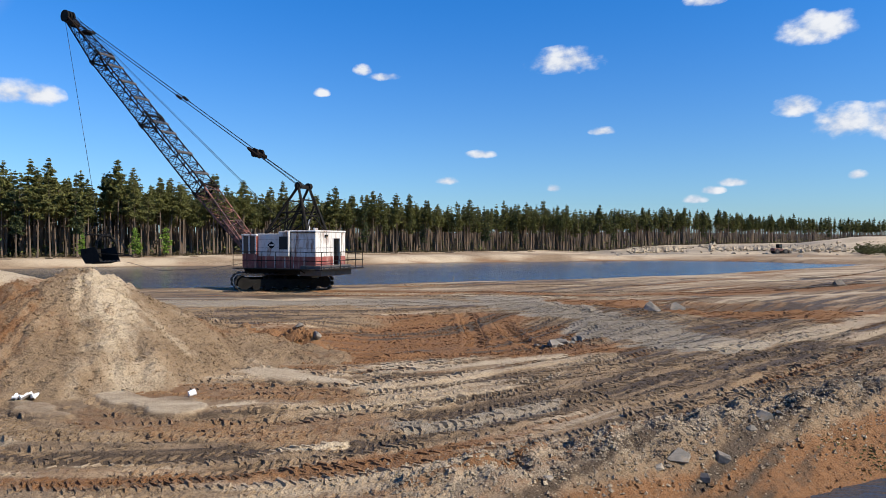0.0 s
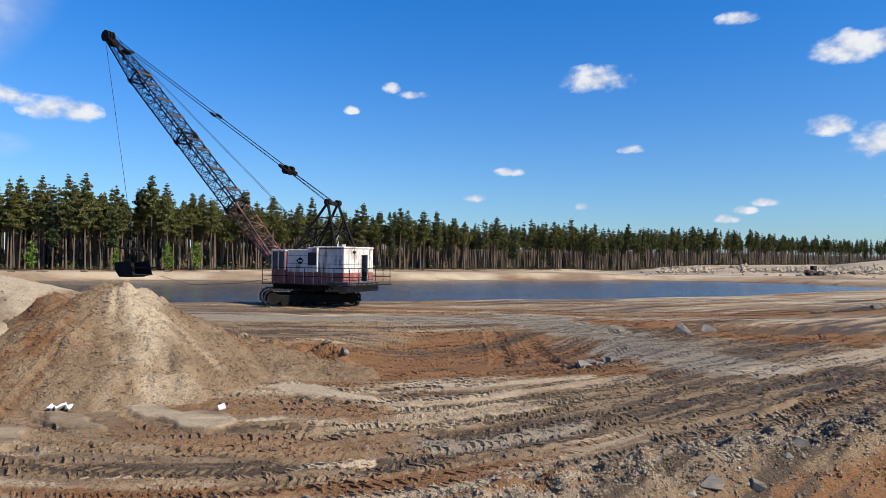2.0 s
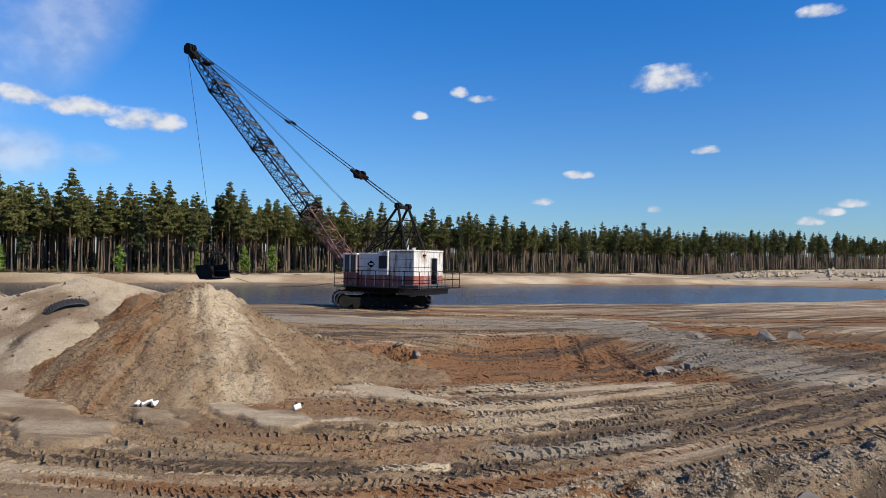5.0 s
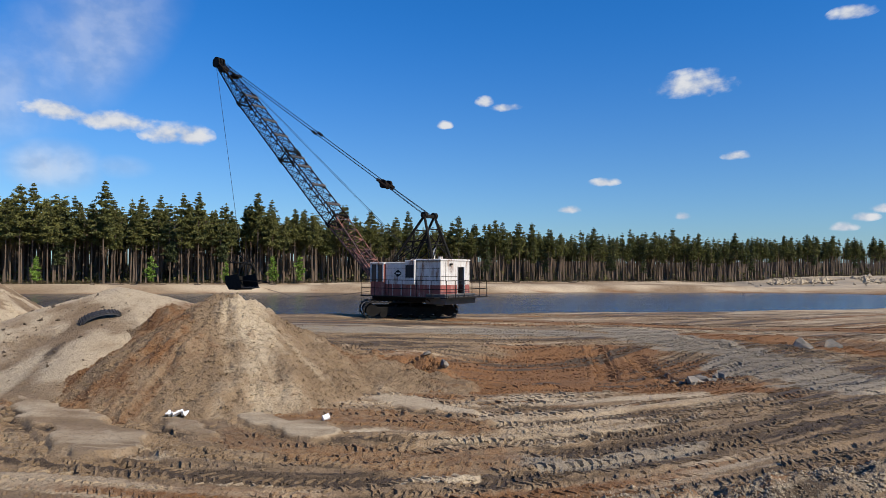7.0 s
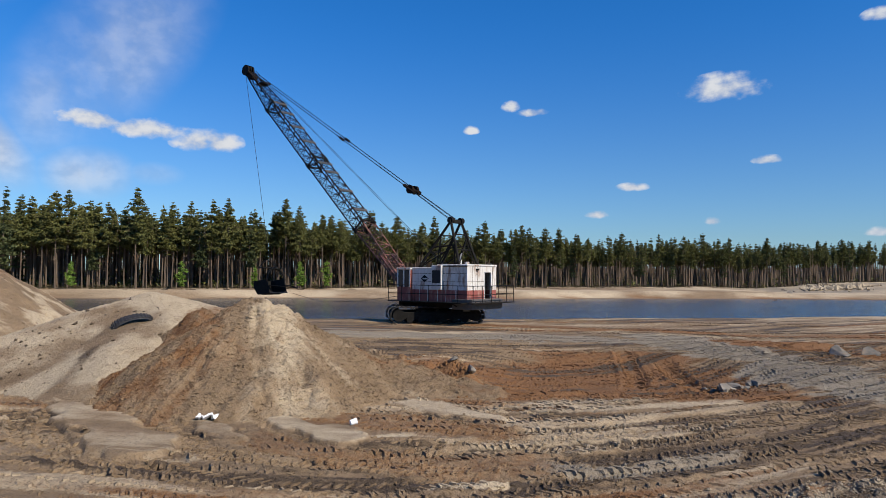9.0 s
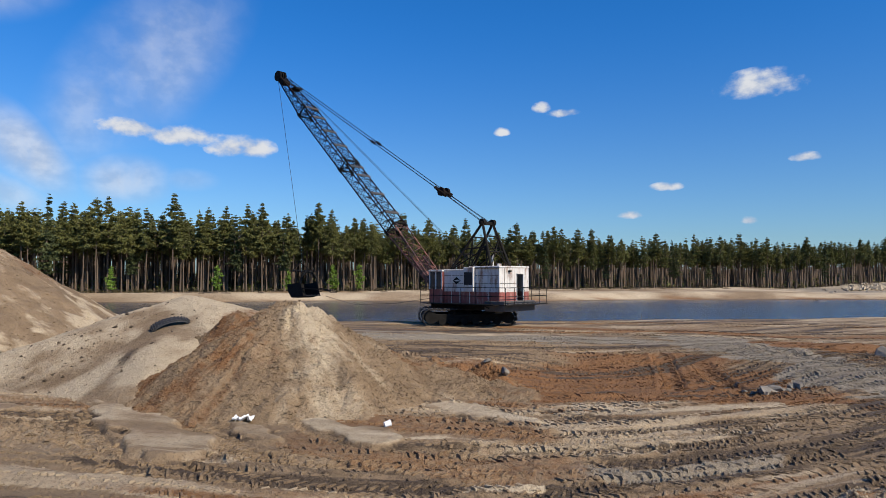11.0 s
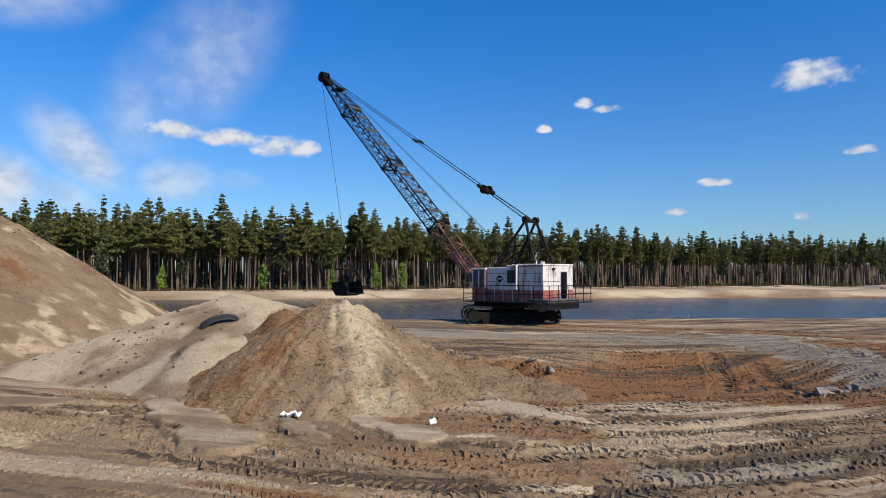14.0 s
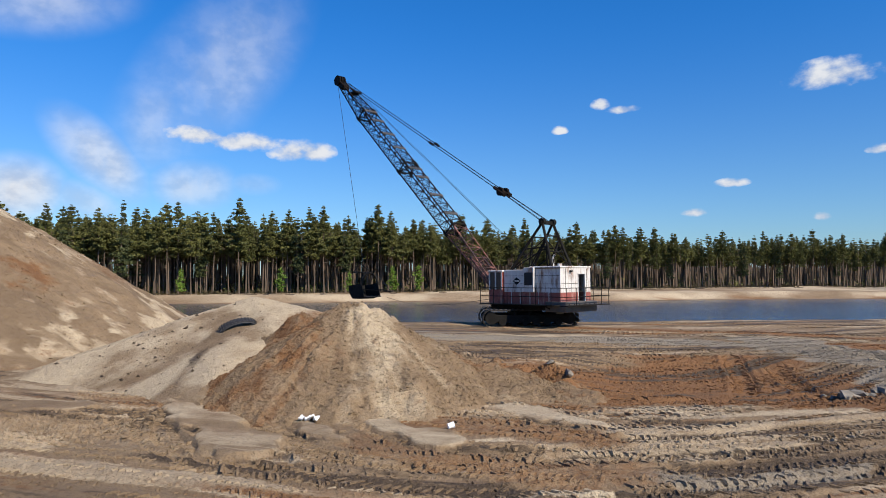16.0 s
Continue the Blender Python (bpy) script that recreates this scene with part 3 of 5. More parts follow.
def ground_zones(x, y):
    n1, n2 = fbm(x, y, 7.0, 4, 51), fbm(x / 3.0, y, 1.6, 4, 55)
    sw = sweep_across(x, y)
    streak, streak2 = fbm(x / 10.0, sw, 0.9, 5, 93, 0.7), fbm(x / 14.0, sw, 1.6, 5, 97, 0.7)
    e = np.hypot((x - 0.2) / 7.5, (y - 25.5) / 6.0)
    rust = 1.0 * (1 - step(0.55, 1.25, e + 0.5 * n2)) + 0.35 * np.exp(-((x + 5) / 5) ** 2 - ((y - 19.5) / 3) ** 2)
    b = berm(x, y)
    rust = np.maximum(rust, 1.0 * step(0.1, 0.8, b) * step(0, 2, x))
    e2 = np.hypot((x - 15) / 11, (y - 35.5) / 3.4)
    rust = np.maximum(rust, 0.65 * (1 - step(0.6, 1.1, e2 + 0.5 * n2)))
    damp = 0.62 * (1 - step(0.35, 1.0, e2 + 0.7 * n2))
    damp = np.maximum(damp, (0.42 + 0.8 * streak) * (1 - step(0.6, 1.2, e)))
    damp = np.maximum(damp, (0.34 + 1.3 * streak - 0.6 * (1 - step(8.5, 11.5, y))) * (1 - step(60, 75, y)))
    # wheel bands darkened: pressed damp earth, plus the lug prints' shadows put into colour
    for line, w, depth in TRACK_LINES:
        m = within(line, x, y, 1.0)
        if m.any():
            d, a, run = line_frame(line, x[m], y[m])
            damp[m] = np.maximum(damp[m], (0.50 + 0.9 * n1[m] + 0.6 * streak[m]) * (1 - step(0.8, 1.5, np.abs(d) / w)) * step(0, 0.6, a) * (1 - step(run - 1.5, run, a)))
    rust = np.maximum(rust, 0.20 + 0.9 * streak2 + 0.5 * n1)
    damp = np.maximum(damp, (0.42 + 0.6 * n1) * step(0.2, 1.0, b) * step(0, 2, x))
    s = shore(x, y)
    damp = np.maximum(damp, 0.9 * np.exp(-((s + 0.4) / 0.9) ** 2))
    pale = (0.42 + 0.5 * n2) * step(50, 56, y)
    pale = np.maximum(pale, np.clip(0.08 - 1.2 * streak + 0.6 * n1, 0, 0.55))
    far = step(0, 1, (y - (np.interp(x, SHORE_X, NEAR_Y) + np.interp(x, SHORE_X, FAR_Y)) / 2) / 4)
    pale = np.maximum(pale * (1 - far), far * (0.50 + 0.5 * n1) * step(0, 2, -s))
    rust = np.maximum(rust * (1 - far), far * (0.24 + 0.4 * n2 + 0.3 * np.exp(-((s + 1.5) / 2.0) ** 2)))
    floor = step(0, 4, forest_depth(x, y) + 2 * n1)
    damp = np.maximum(damp, floor * 0.85)
    rust = np.maximum(rust, floor * 0.35)
    grey = 0.02 + 0.6 * n1 + 0.7 * np.exp(-((b + 0.4) / 0.9) ** 2) * step(-1, 1, x)
    zones = [rust, damp, pale, grey]
    for ch, amount, w, soft, line in PATCHES:
        m = within(line, x, y, w + soft + 1.0)
        if not m.any():
            continue
        mx, my = x[m], y[m]
        d, a, run = line_frame(line, mx, my)
        d = np.abs(d) + (0.8 * w + 0.3) * n2[m] + 0.5 * w * streak[m]
        k = amount * (1 - step(w - soft * 0.5, w + soft * 0.5, d))
        for other in range(3):
            if other != ch and ch != 1:
                zones[other][m] *= 1 - 0.9 * k
        zones[ch][m] = np.maximum(zones[ch][m], k)
    rust, damp, pale, grey = zones
    _, on_slab = slab(x, y)
    grey, damp, rust = np.maximum(grey, 0.3 * on_slab), damp * (1 - 0.75 * on_slab), rust * (1 - 0.6 * on_slab)
    pale = np.maximum(pale, (0.42 + 0.9 * n2) * on_slab)
    grey = np.maximum(grey * (1 - far), 0.8 * step(112, 150, y) * step(18, 40, x))
    return np.clip(np.stack([rust, damp, pale, grey], -1), 0, 1)


# forest edge: bearing clockwise from +y in degrees, and how far off it stands
EDGE_AZ = (-75, -53, -33, -25, -15, -4, 4, 12.5, 20, 26, 31, 40)
EDGE_R = (125, 124, 120, 121, 131, 146, 160, 182, 240, 310, 400, 560)


def forest_depth(x, y):
    az = np.degrees(np.arctan2(x, y))
    return np.hypot(x, y) - np.interp(az, EDGE_AZ, EDGE_R)


def spaced(*runs):
    """Coordinates in runs of (start, end, spacing), the spacing running evenly into the next run's."""
    out = []
    for a, b, d in runs:
        out.extend(np.arange(a, b, d))
    return np.array(out)


def far_lines(a, b, first, grow):
    out, d = [], first
    while a < b:
        out.append(a)
        a, d = a + d, d * grow
    return np.array(out + [b])


def sheet(name, xs, ys, height, zones, mat):
    gx, gy = np.meshgrid(xs, ys)
    gz = height(gx, gy)
    zc = zones(gx, gy).reshape(-1, 4)
    nx, ny = len(xs), len(ys)
    me = bpy.data.meshes.new(name)
    co = np.stack([gx, gy, gz], -1).reshape(-1, 3)
    i = (np.arange(ny - 1)[:, None] * nx + np.arange(nx - 1)[None]).ravel()
    quads = np.stack([i, i + 1, i + nx + 1, i + nx], -1)
    me.vertices.add(len(co))
    me.vertices.foreach_set("co", co.ravel())
    me.loops.add(quads.size)
    me.loops.foreach_set("vertex_index", quads.ravel())
    me.polygons.add(len(quads))
    me.polygons.foreach_set("loop_start", np.arange(0, quads.size, 4))
    me.polygons.foreach_set("use_smooth", np.ones(len(quads), bool))
    me.update(calc_edges=True)
    layer = me.color_attributes.new("zones", "FLOAT_COLOR", "POINT")
    layer.data.foreach_set("color", zc.ravel())
    me.materials.append(mat)
    return new(name, me)


xs = np.concatenate([-far_lines(30, 1500, 0.4, 1.09)[::-1], spaced((-29.8, -17, 0.14), (-17, 15, 0.055), (15, 36, 0.13)), far_lines(36, 1500, 0.4, 1.09)])
ys = np.concatenate([-far_lines(0, 1500, 1.5, 1.3)[::-1], spaced((0.5, 7.6, 0.25), (7.6, 8.4, 0.12), (8.4, 18, 0.048), (18, 26, 0.075), (26, 42, 0.11), (42, 75, 0.3), (75, 150, 0.8)), far_lines(150, 2500, 1.2, 1.12)])
ground = tagged(sheet("ground", xs, ys, ground_height, ground_zones, EARTH), "rutted sandy gravel-pit yard with damp rusty patches", "ground", kind="structure")


def ground_at(x, y):
    return float(ground_height(np.array([x], float), np.array([y], float), y < 60)[0])


def ripples(x, y):
    return WATER + 0.025 * fbm(x * 0.45 + 0.15 * y, y, 1.5, 2, 120, 0.45)


lake_xs = np.concatenate([np.arange(-420, -104, 6.0), np.arange(-104, 82, 0.7)])
lake_ys = np.arange(50, 132, 0.3)
lake = sheet("lake_water", lake_xs, lake_ys, ripples, lambda x, y: np.zeros((*x.shape, 4)), water)
tagged(lake, "rippled brownish pit lake reflecting the blue sky", "water", kind="structure")
puddle = Shape().add([(3.5, 5.5, -0.95), (14, 5.5, -0.95), (14, 13.5, -0.95), (3.5, 13.5, -0.95)], [(0, 1, 2, 3)])
tagged(part("puddle_water", puddle, water), "dark puddle standing in the ditch", "puddle", kind="structure")

# ---- sand heaps ----


def heap(name, label, x0, x1, y0, y1, spacing, height, zones):
    ob = sheet(name, np.arange(x0, x1, spacing), np.arange(y0, y1, spacing), height, zones, SPOIL)
    return tagged(ob, label, "sand pile", "sand piles")


def cone(x, y, cx, cy, rx, ry, top, turn=0.0, soft=0.12):
    """A heap at its angle of rest, with a rounded top."""
    c, s = math.cos(turn), math.sin(turn)
    dx, dy = x - cx, y - cy
    u, v = (dx * c + dy * s) / rx, (-dx * s + dy * c) / ry
    d = np.sqrt(u * u + v * v + soft * soft) - soft
    return top * (1 - d * (0.88 + 0.12 * np.minimum(d, 1.4)))


def front_heap(x, y):
    gullies = 0.16 * fbm(np.arctan2(x + 10.4, y - 19.3) * 6, np.hypot(x + 10.4, y - 19.3) * 0.25, 1.0, 4, 61)
    h = cone(x, y, -10.45, 19.4, 4.5, 4.7, 2.8, soft=0.08)
    rib = cone(x, y, -9.3, 18.6, 3.6, 2.0, 1.9, -0.6, soft=0.1)
    tail = cone(x, y, -7.6, 21.6, 4.4, 1.9, 0.95, -0.25)
    spur = cone(x, y, -13.3, 21.2, 3.3, 2.7, 2.3, 2.6, soft=0.1)
    crest = 0.35 * np.exp(-((x + 10.4) / 0.7) ** 2 - ((y - 19.5) / 0.5) ** 2) * fbm(x, y, 0.35, 3, 64)
    h = np.maximum(np.maximum(np.maximum(h, rib), spur), tail)
    return h + np.clip(h, 0, 1) * gullies + 0.24 * fbm(x, y, 0.8, 3, 62, 0.6) + 0.16 * np.abs(fbm(x, y, 0.30, 3, 65, 0.75)) + crest - 0.14


def front_zones(x, y):
    n = fbm(x, y, 1.5, 4, 63)
    around, out = np.arctan2(x + 10.4, y - 19.3), np.hypot(x + 10.4, y - 19.3)
    run = 0.45 * fbm(around * 9, out * 0.5, 1.0, 4, 66, 0.65) + 0.5 * fbm(x, y, 0.6, 3, 67)
    # west face: brown sand, with its half shade painted into the colour too
    west = step(0.3, -1.2, (x + 10.6) + 0.25 * (y - 19.4) + n * 1.5)
    front = np.exp(-((x + 9.6) / 1.5) ** 2 - ((y - 16.9) / 1.2) ** 2)
    rust = 0.50 * west + 0.45 * step(-8.6, -7.2, x + n) * step(19.6, 20.6, y) + 0.30 * front + 0.12 + 0.6 * n + 0.5 * run
    pale = 0.5 * np.exp(-((x + 9.5 + 0.45 * (y - 18.9)) / 0.9) ** 2) * (1 - west) * step(15.2, 17, y) - 0.25 * front + 0.4 * n + 0.5 * run + 0.34
    return np.clip(np.stack([rust, 0.06 + 0.35 * n + 0.5 * run * west + 0.12 * west, pale, 0 * n], -1), 0, 1)


def ridge_slope(x, y, x0, y0, z0, x1, y1, z1, flat, near_slope, far_slope):
    """A ridge between two points, falling gently on its camera side and steeply behind."""
    dx, dy = x1 - x0, y1 - y0
    t = np.clip(((x - x0) * dx + (y - y0) * dy) / (dx * dx + dy * dy), 0, 1)
    px, py = x - x0 - t * dx, y - y0 - t * dy
    d = np.hypot(px, py) + 1e-6
    front = step(-0.5, 0.5, (px * dy * -1 + py * dx) / math.hypot(dx, dy) / d)
    slope = far_slope + (near_slope - far_slope) * front
    d = np.sqrt(np.maximum(d - flat, 0) ** 2 + 0.25) - 0.5
    return z0 + (z1 - z0) * t - slope * d


def middle_heap(x, y):
    crest = ridge_slope(x, y, -18.0, 24.4, 2.85, -23.6, 18.4, 0.15, 0.3, 0.30, 0.6)
    shoulder = cone(x, y, -16.8, 23.9, 4.6, 4.4, 2.6, 0.2, soft=0.25)
    way = ridge_slope(x, y, -16.7, 23.4, 2.35, -12.4, 15.6, 0.05, 0.55, 0.42, 0.42)
    return np.maximum(np.maximum(crest, shoulder), way) + 0.12 * fbm(x, y, 2.5, 4, 71) + 0.06 * np.abs(fbm(x, y, 0.5, 3, 72)) - 0.1


def middle_zones(x, y):
    n, m = fbm(x, y, 2.0, 4, 73), fbm(x, y, 0.9, 4, 74)
    d = line_frame(CREASE, x, y)[0]
    crease = np.exp(-(d / 0.35) ** 2)
    return np.clip(np.stack([0.08 + 0.3 * n + 0.6 * step(-16.0, -14.6, x) * step(21.5, 23.0, y), 0.08 + 0.3 * n + 0.4 * crease * (0.6 + 2 * m), 0.62 + 0.6 * n + 0.3 * m - 0.4 * crease, 0.22 + 0.6 * n], -1), 0, 1)


# crumbly line between the mound's slope and the ramp
CREASE = smooth_line(((-17.6, 22.6), (-16.6, 20.2), (-15.6, 17.8), (-15.0, 15.8)))


def big_heap(x, y):
    h = 12.9 - (np.sqrt((x + 44.6) ** 2 + (y - 23.9) ** 2 + 1.5)) * 0.66
    return h + 0.25 * fbm(x, y, 3.0, 4, 81) + 0.16 * fbm(x, y, 0.7, 3, 82)


def big_zones(x, y):
    n = fbm(x, y, 3.5, 4, 83)
    z = big_heap(x, y)
    band = np.exp(-((z - 3.9) / 1.5) ** 2)
    m = fbm(x, y, 1.0, 4, 84, 0.65)
    low = step(3.4, 0.6, z + 0.8 * n)
    edge = step(0.9, 0.2, np.abs(np.arctan2(y - 23.9, x + 44.6) - 0.62) + 0.3 * m)
    return np.clip(np.stack([0.30 + 0.34 * band + 0.4 * n + 0.5 * m - 0.25 * edge, 0.20 * band + 0.4 * n + 0.35 * m, 0.14 - 0.2 * band + 0.1 * n + 1.0 * m + 0.22 * low + 0.22 * edge, 0.2 + 0 * n], -1), 0, 1)


heap("sand_hillock", "cone of brown and pale sand with gullied sides", -18.5, -2.5, 13.0, 26.0, 0.065, front_heap, front_zones)
heap("sand_mound", "pale smooth sand mound with a ramp of wheel ruts", -29.0, -8.5, 14.5, 32.0, 0.10, middle_heap, middle_zones)
heap("sand_stockpile", "tall stockpile of reddish-brown sand behind the mounds", -66.0, -23.0, 2.0, 46.0, 0.2, big_heap, big_zones)

# ---- dragline excavator ----
SLEW, TRACK_TURN, PIVOT = 64.0, 22.0, (-11.4, 49.2)
AXLE = (-0.42, 0.0)  # middle of the crawlers
FOOT, TIP = Vector((0, 2.3, 1.95)), Vector((0, 24.3, 23.4))
APEX = Vector((0, -1.5, 7.45))


def crawler(parent, x):
    """One crawler track: shoes round a frame with its wheels; it runs along local y."""
    hl, r, w = 3.35, 0.56, 0.42
    frame_ob = part("track_frame", Shape().box(x - 0.2, x + 0.2, -2.7, 2.7, 0.30, 0.86, 0.06), BLACK, parent)
    for y in np.linspace(-2.0, 2.0, 6):
        part("road_wheel", Shape().disc((x, y, 0.33), (1, 0, 0), 0.25, 0.62, 18), BLACK, frame_ob)
    for y in (-hl + r, hl - r):
        part("sprocket", Shape().disc((x, y, 0.60), (1, 0, 0), 0.44, 0.5, 20, 0.12), BLACK, frame_ob)
    for y in (-1.1, 0.0, 1.1):
        part("return_roller", Shape().disc((x, y, 0.96), (1, 0, 0), 0.10, 0.5, 12), BLACK, frame_ob)
    shoe = Shape().box(-w, w, -0.155, 0.155, 0, 0.07, 0.015).box(-w, w, -0.04, 0.04, 0.06, 0.125).mesh("track_shoe", MUDDY)
    straight = 2 * (hl - r)
    total = 2 * straight + 2 * math.pi * r
    count = int(total / 0.33)
    for i in range(count):
        s = i * total / count
        if s < straight:
            y, z, a = -hl + r + s, 0.60 - r, 180
        elif s < straight + math.pi * r:
            b = (s - straight) / r
            y, z, a = hl - r + r * math.sin(b), 0.60 - r * math.cos(b), 180 + math.degrees(b)
        elif s < 2 * straight + math.pi * r:
            k = s - straight - math.pi * r
            sag = 0.05 * math.sin(k / straight * math.pi * 3) ** 2
            y, z, a = hl - r - k, 0.60 + r - sag, 0
        else:
            b = (s - 2 * straight - math.pi * r) / r
            y, z, a = -hl + r - r * math.sin(b), 0.60 + r * math.cos(b), math.degrees(b)
        ob = new("track_shoe", shoe)
        ob.parent = frame_ob
        ob.matrix_basis = pose(x, y, z, a, 0, 0)


def lattice(a, b, wa, ha, wb, hb, bays):
    """Corner lines of a boom section between two square ends, and its lacing."""
    axis = (b - a).normalized()
    side = Vector((1, 0, 0))
    up = side.cross(axis)
    corner = lambda t, i, j: a.lerp(b, t) + side * i * (wa + (wb - wa) * t) / 2 + up * j * (ha + (hb - ha) * t) / 2
    chords = [[corner(0, i, j), corner(1, i, j)] for i in (-1, 1) for j in (-1, 1)]
    faces = []
    for (i0, j0), (i1, j1) in (((-1, -1), (-1, 1)), ((1, -1), (1, 1)), ((-1, 1), (1, 1)), ((-1, -1), (1, -1))):
        bars = []
        for k in range(bays):
            t0, t1, t2 = k / bays, (k + 0.5) / bays, (k + 1) / bays
            bars += [(corner(t0, i0, j0), corner(t1, i1, j1)), (corner(t1, i1, j1), corner(t2, i0, j0)), (corner(t1, i0, j0), corner(t1, i1, j1))]
        faces.append(bars)
    return chords, faces


def section(boom, a, b, wa, ha, wb, hb, bays, mat, r=0.055):
    chords, faces = lattice(a, b, wa, ha, wb, hb, bays)
    for p, q in chords:
        part("chord", Shape().tube(p, q, r, n=8), mat, boom)
    for bars in faces:
        for p, q in bars:
            part("lacing_bar", Shape().tube(p, q, 0.028, n=5), mat, boom)


def joint(boom, at, axis, w, h):
    """Bolted frame where two boom sections meet."""
    side = Vector((1, 0, 0))
    up = side.cross(axis)
    s = Shape()
    c = [at + side * i * w / 2 + up * j * h / 2 for i, j in ((-1, -1), (1, -1), (1, 1), (-1, 1))]
    for k in range(4):
        s.tube(c[k], c[(k + 1) % 4], 0.075, n=6)
        s.tube(c[k] - axis * 0.3, c[k] + axis * 0.3, 0.12, n=6)
    s.tube(c[0], c[2], 0.045, n=5).tube(c[1], c[3], 0.045, n=5)
    part("section_joint", s, BLACK, boom)


def dragline():
    gz = ground_at(*PIVOT)
    root = thing("dragline_excavator", "old white and faded red crawler dragline with long dark lattice boom", "excavator", pose(*PIVOT, gz + 0.02, 0, 0, 0))
    under = new("undercarriage")
    under.parent = root
    under.matrix_basis = pose(*AXLE, 0, 0, 0, TRACK_TURN - 90)
    for x in (-1.55, 1.55):
        crawler(under, x)
    part("cross_beam", Shape().box(-1.3, 1.3, -1.2, 1.2, 0.45, 1.0, 0.08), BLACK, under)
    part("slewing_ring", Shape().disc((*AXLE, 1.08), (0, 0, 1), 1.15, 0.22, 32), BLACK, root)
    up = new("upperworks")
    up.parent = root
    up.matrix_basis = pose(0, 0, 0, 0, 0, SLEW)

    # revolving deck, counterweight and walkways
    part("deck", Shape().box(-1.75, 1.75, -3.9, 2.5, 1.2, 1.62, 0.03), BLACK, up)
    part("counterweight", Shape().box(-1.85, 1.85, -4.35, -2.6, 1.12, 1.84, 0.05), GREY_STEEL, up, "dull grey steel counterweight with bolt heads")
    for x in np.linspace(-1.5, 1.5, 6):
        part("bolt", Shape().disc((x, -4.37, 1.62), (0, 1, 0), 0.055, 0.05, 8), STEEL, up)
    part("walkway", Shape().box(-2.55, -1.78, -3.9, 2.9, 1.56, 1.62).box(1.78, 2.55, -3.9, 2.9, 1.56, 1.62).box(-2.55, 2.55, -5.0, -4.38, 1.56, 1.62), BLACK, up)
    for x in (-2.2, 2.2):
        for y in (-3.0, -0.6, 1.8):
            part("bracket", Shape().tube((x * 0.75, y, 1.25), (x * 1.1, y, 1.56), 0.04, n=6), BLACK, up)

    # housing
    hollow = Shape()
    rear_z, front_z = 4.28, 4.06
    door_x0, door_x1, door_z = 0.28, 1.05, 3.72
    for x0, x1, z0, z1 in ((-1.78, door_x0, 2.46, rear_z - 0.12), (door_x1, 1.78, 2.46, rear_z - 0.12), (door_x0, door_x1, door_z, rear_z - 0.12)):
        hollow.box(x0, x1, -3.86, -3.80, z0, z1)
    part("rear_wall", hollow, WHITE, up)
    part("rear_skirt", Shape().box(-1.782, door_x0, -3.863, -3.80, 1.84, 2.46).box(door_x1, 1.782, -3.863, -3.80, 1.84, 2.46), RED, up, "faded red lower panels")
    for sx in (-1, 1):
        x0, x1 = sorted((sx * 1.72, sx * 1.78))
        part("side_wall", Shape().box(x0, x1, -3.80, -1.25, 2.46, rear_z - 0.12).box(x0, x1, -1.23, 1.15, 2.46, front_z - 0.1), WHITE, up)
        x0, x1 = sorted((sx * 1.722, sx * 1.784))
        part("side_skirt", Shape().box(x0, x1, -3.80, -1.25, 1.62, 2.455).box(x0, x1, -1.23, 1.15, 1.62, 2.455), RED, up, "faded red lower panels")
        for y in (-2.9, -2.0, -1.24, -0.35, 0.45):
            part("panel_seam", Shape().box(*sorted((sx * 1.78, sx * 1.80)), y - 0.025, y + 0.025, 1.64, front_z - 0.12), WHITE, up)
        x = sx * 1.80
        em = part("emblem", Shape().add([(x, -0.05, 2.98), (x, 0.33, 3.25), (x, -0.05, 3.52), (x, -0.43, 3.25)], [(0, 1, 2, 3)]), BLACK, up, "black diamond with a pale bar")
        part("emblem_bar", Shape().box(*sorted((x, x * 1.004)), -0.25, 0.15, 3.2, 3.3), WHITE, em)
        for z in (3.05, 3.62):
            part("panel_rib", Shape().box(*sorted((sx * 1.781, sx * 1.795)), -3.8, 1.15, z - 0.012, z + 0.012), STEEL, up)
        part("rain_gutter", Shape().box(*sorted((sx * 1.80, sx * 1.87)), -3.9, -1.22, rear_z - 0.17, rear_z - 0.13), STEEL, up, "rusty gutter under the roof edge")
        for y in (-2.55, -1.75):
            part("vent_hatch", Shape().box(*sorted((sx * 1.785, sx * 1.81)), y - 0.28, y + 0.28, 3.1, 3.55, 0.01), WHITE, up)
    for x0, x1, z0, z1 in ((-1.76, door_x0 - 0.06, 3.05, 3.075), (-0.55, -0.53, 2.5, 4.1), (-1.2, -1.18, 2.5, 4.1), (1.3, 1.32, 2.5, 4.1)):
        part("panel_rib", Shape().box(x0, x1, -3.875, -3.861, z0, z1), STEEL, up)
    part("rear_roof", Shape().box(-1.84, 1.84, -3.92, -1.2, rear_z - 0.14, rear_z, 0.06), WHITE, up)
    part("front_roof", Shape().box(-1.80, 1.80, -1.2, 1.25, front_z - 0.12, front_z, 0.05), WHITE, up)
    part("front_wall", Shape().add([(-0.6, 1.15, 1.62), (1.78, 1.75, 1.62), (1.78, 1.15, 3.94), (-0.6, 1.15, 3.94), (-0.6, 1.75, 1.62)], [(4, 1, 2, 3), (0, 4, 3)]), WHITE, up)
    # block coloured near black, the shade inside the housing painted on
    part("machinery", Shape().box(-1.4, 1.4, -2.6, 0.9, 1.65, 3.2, 0.1), DARK, up)
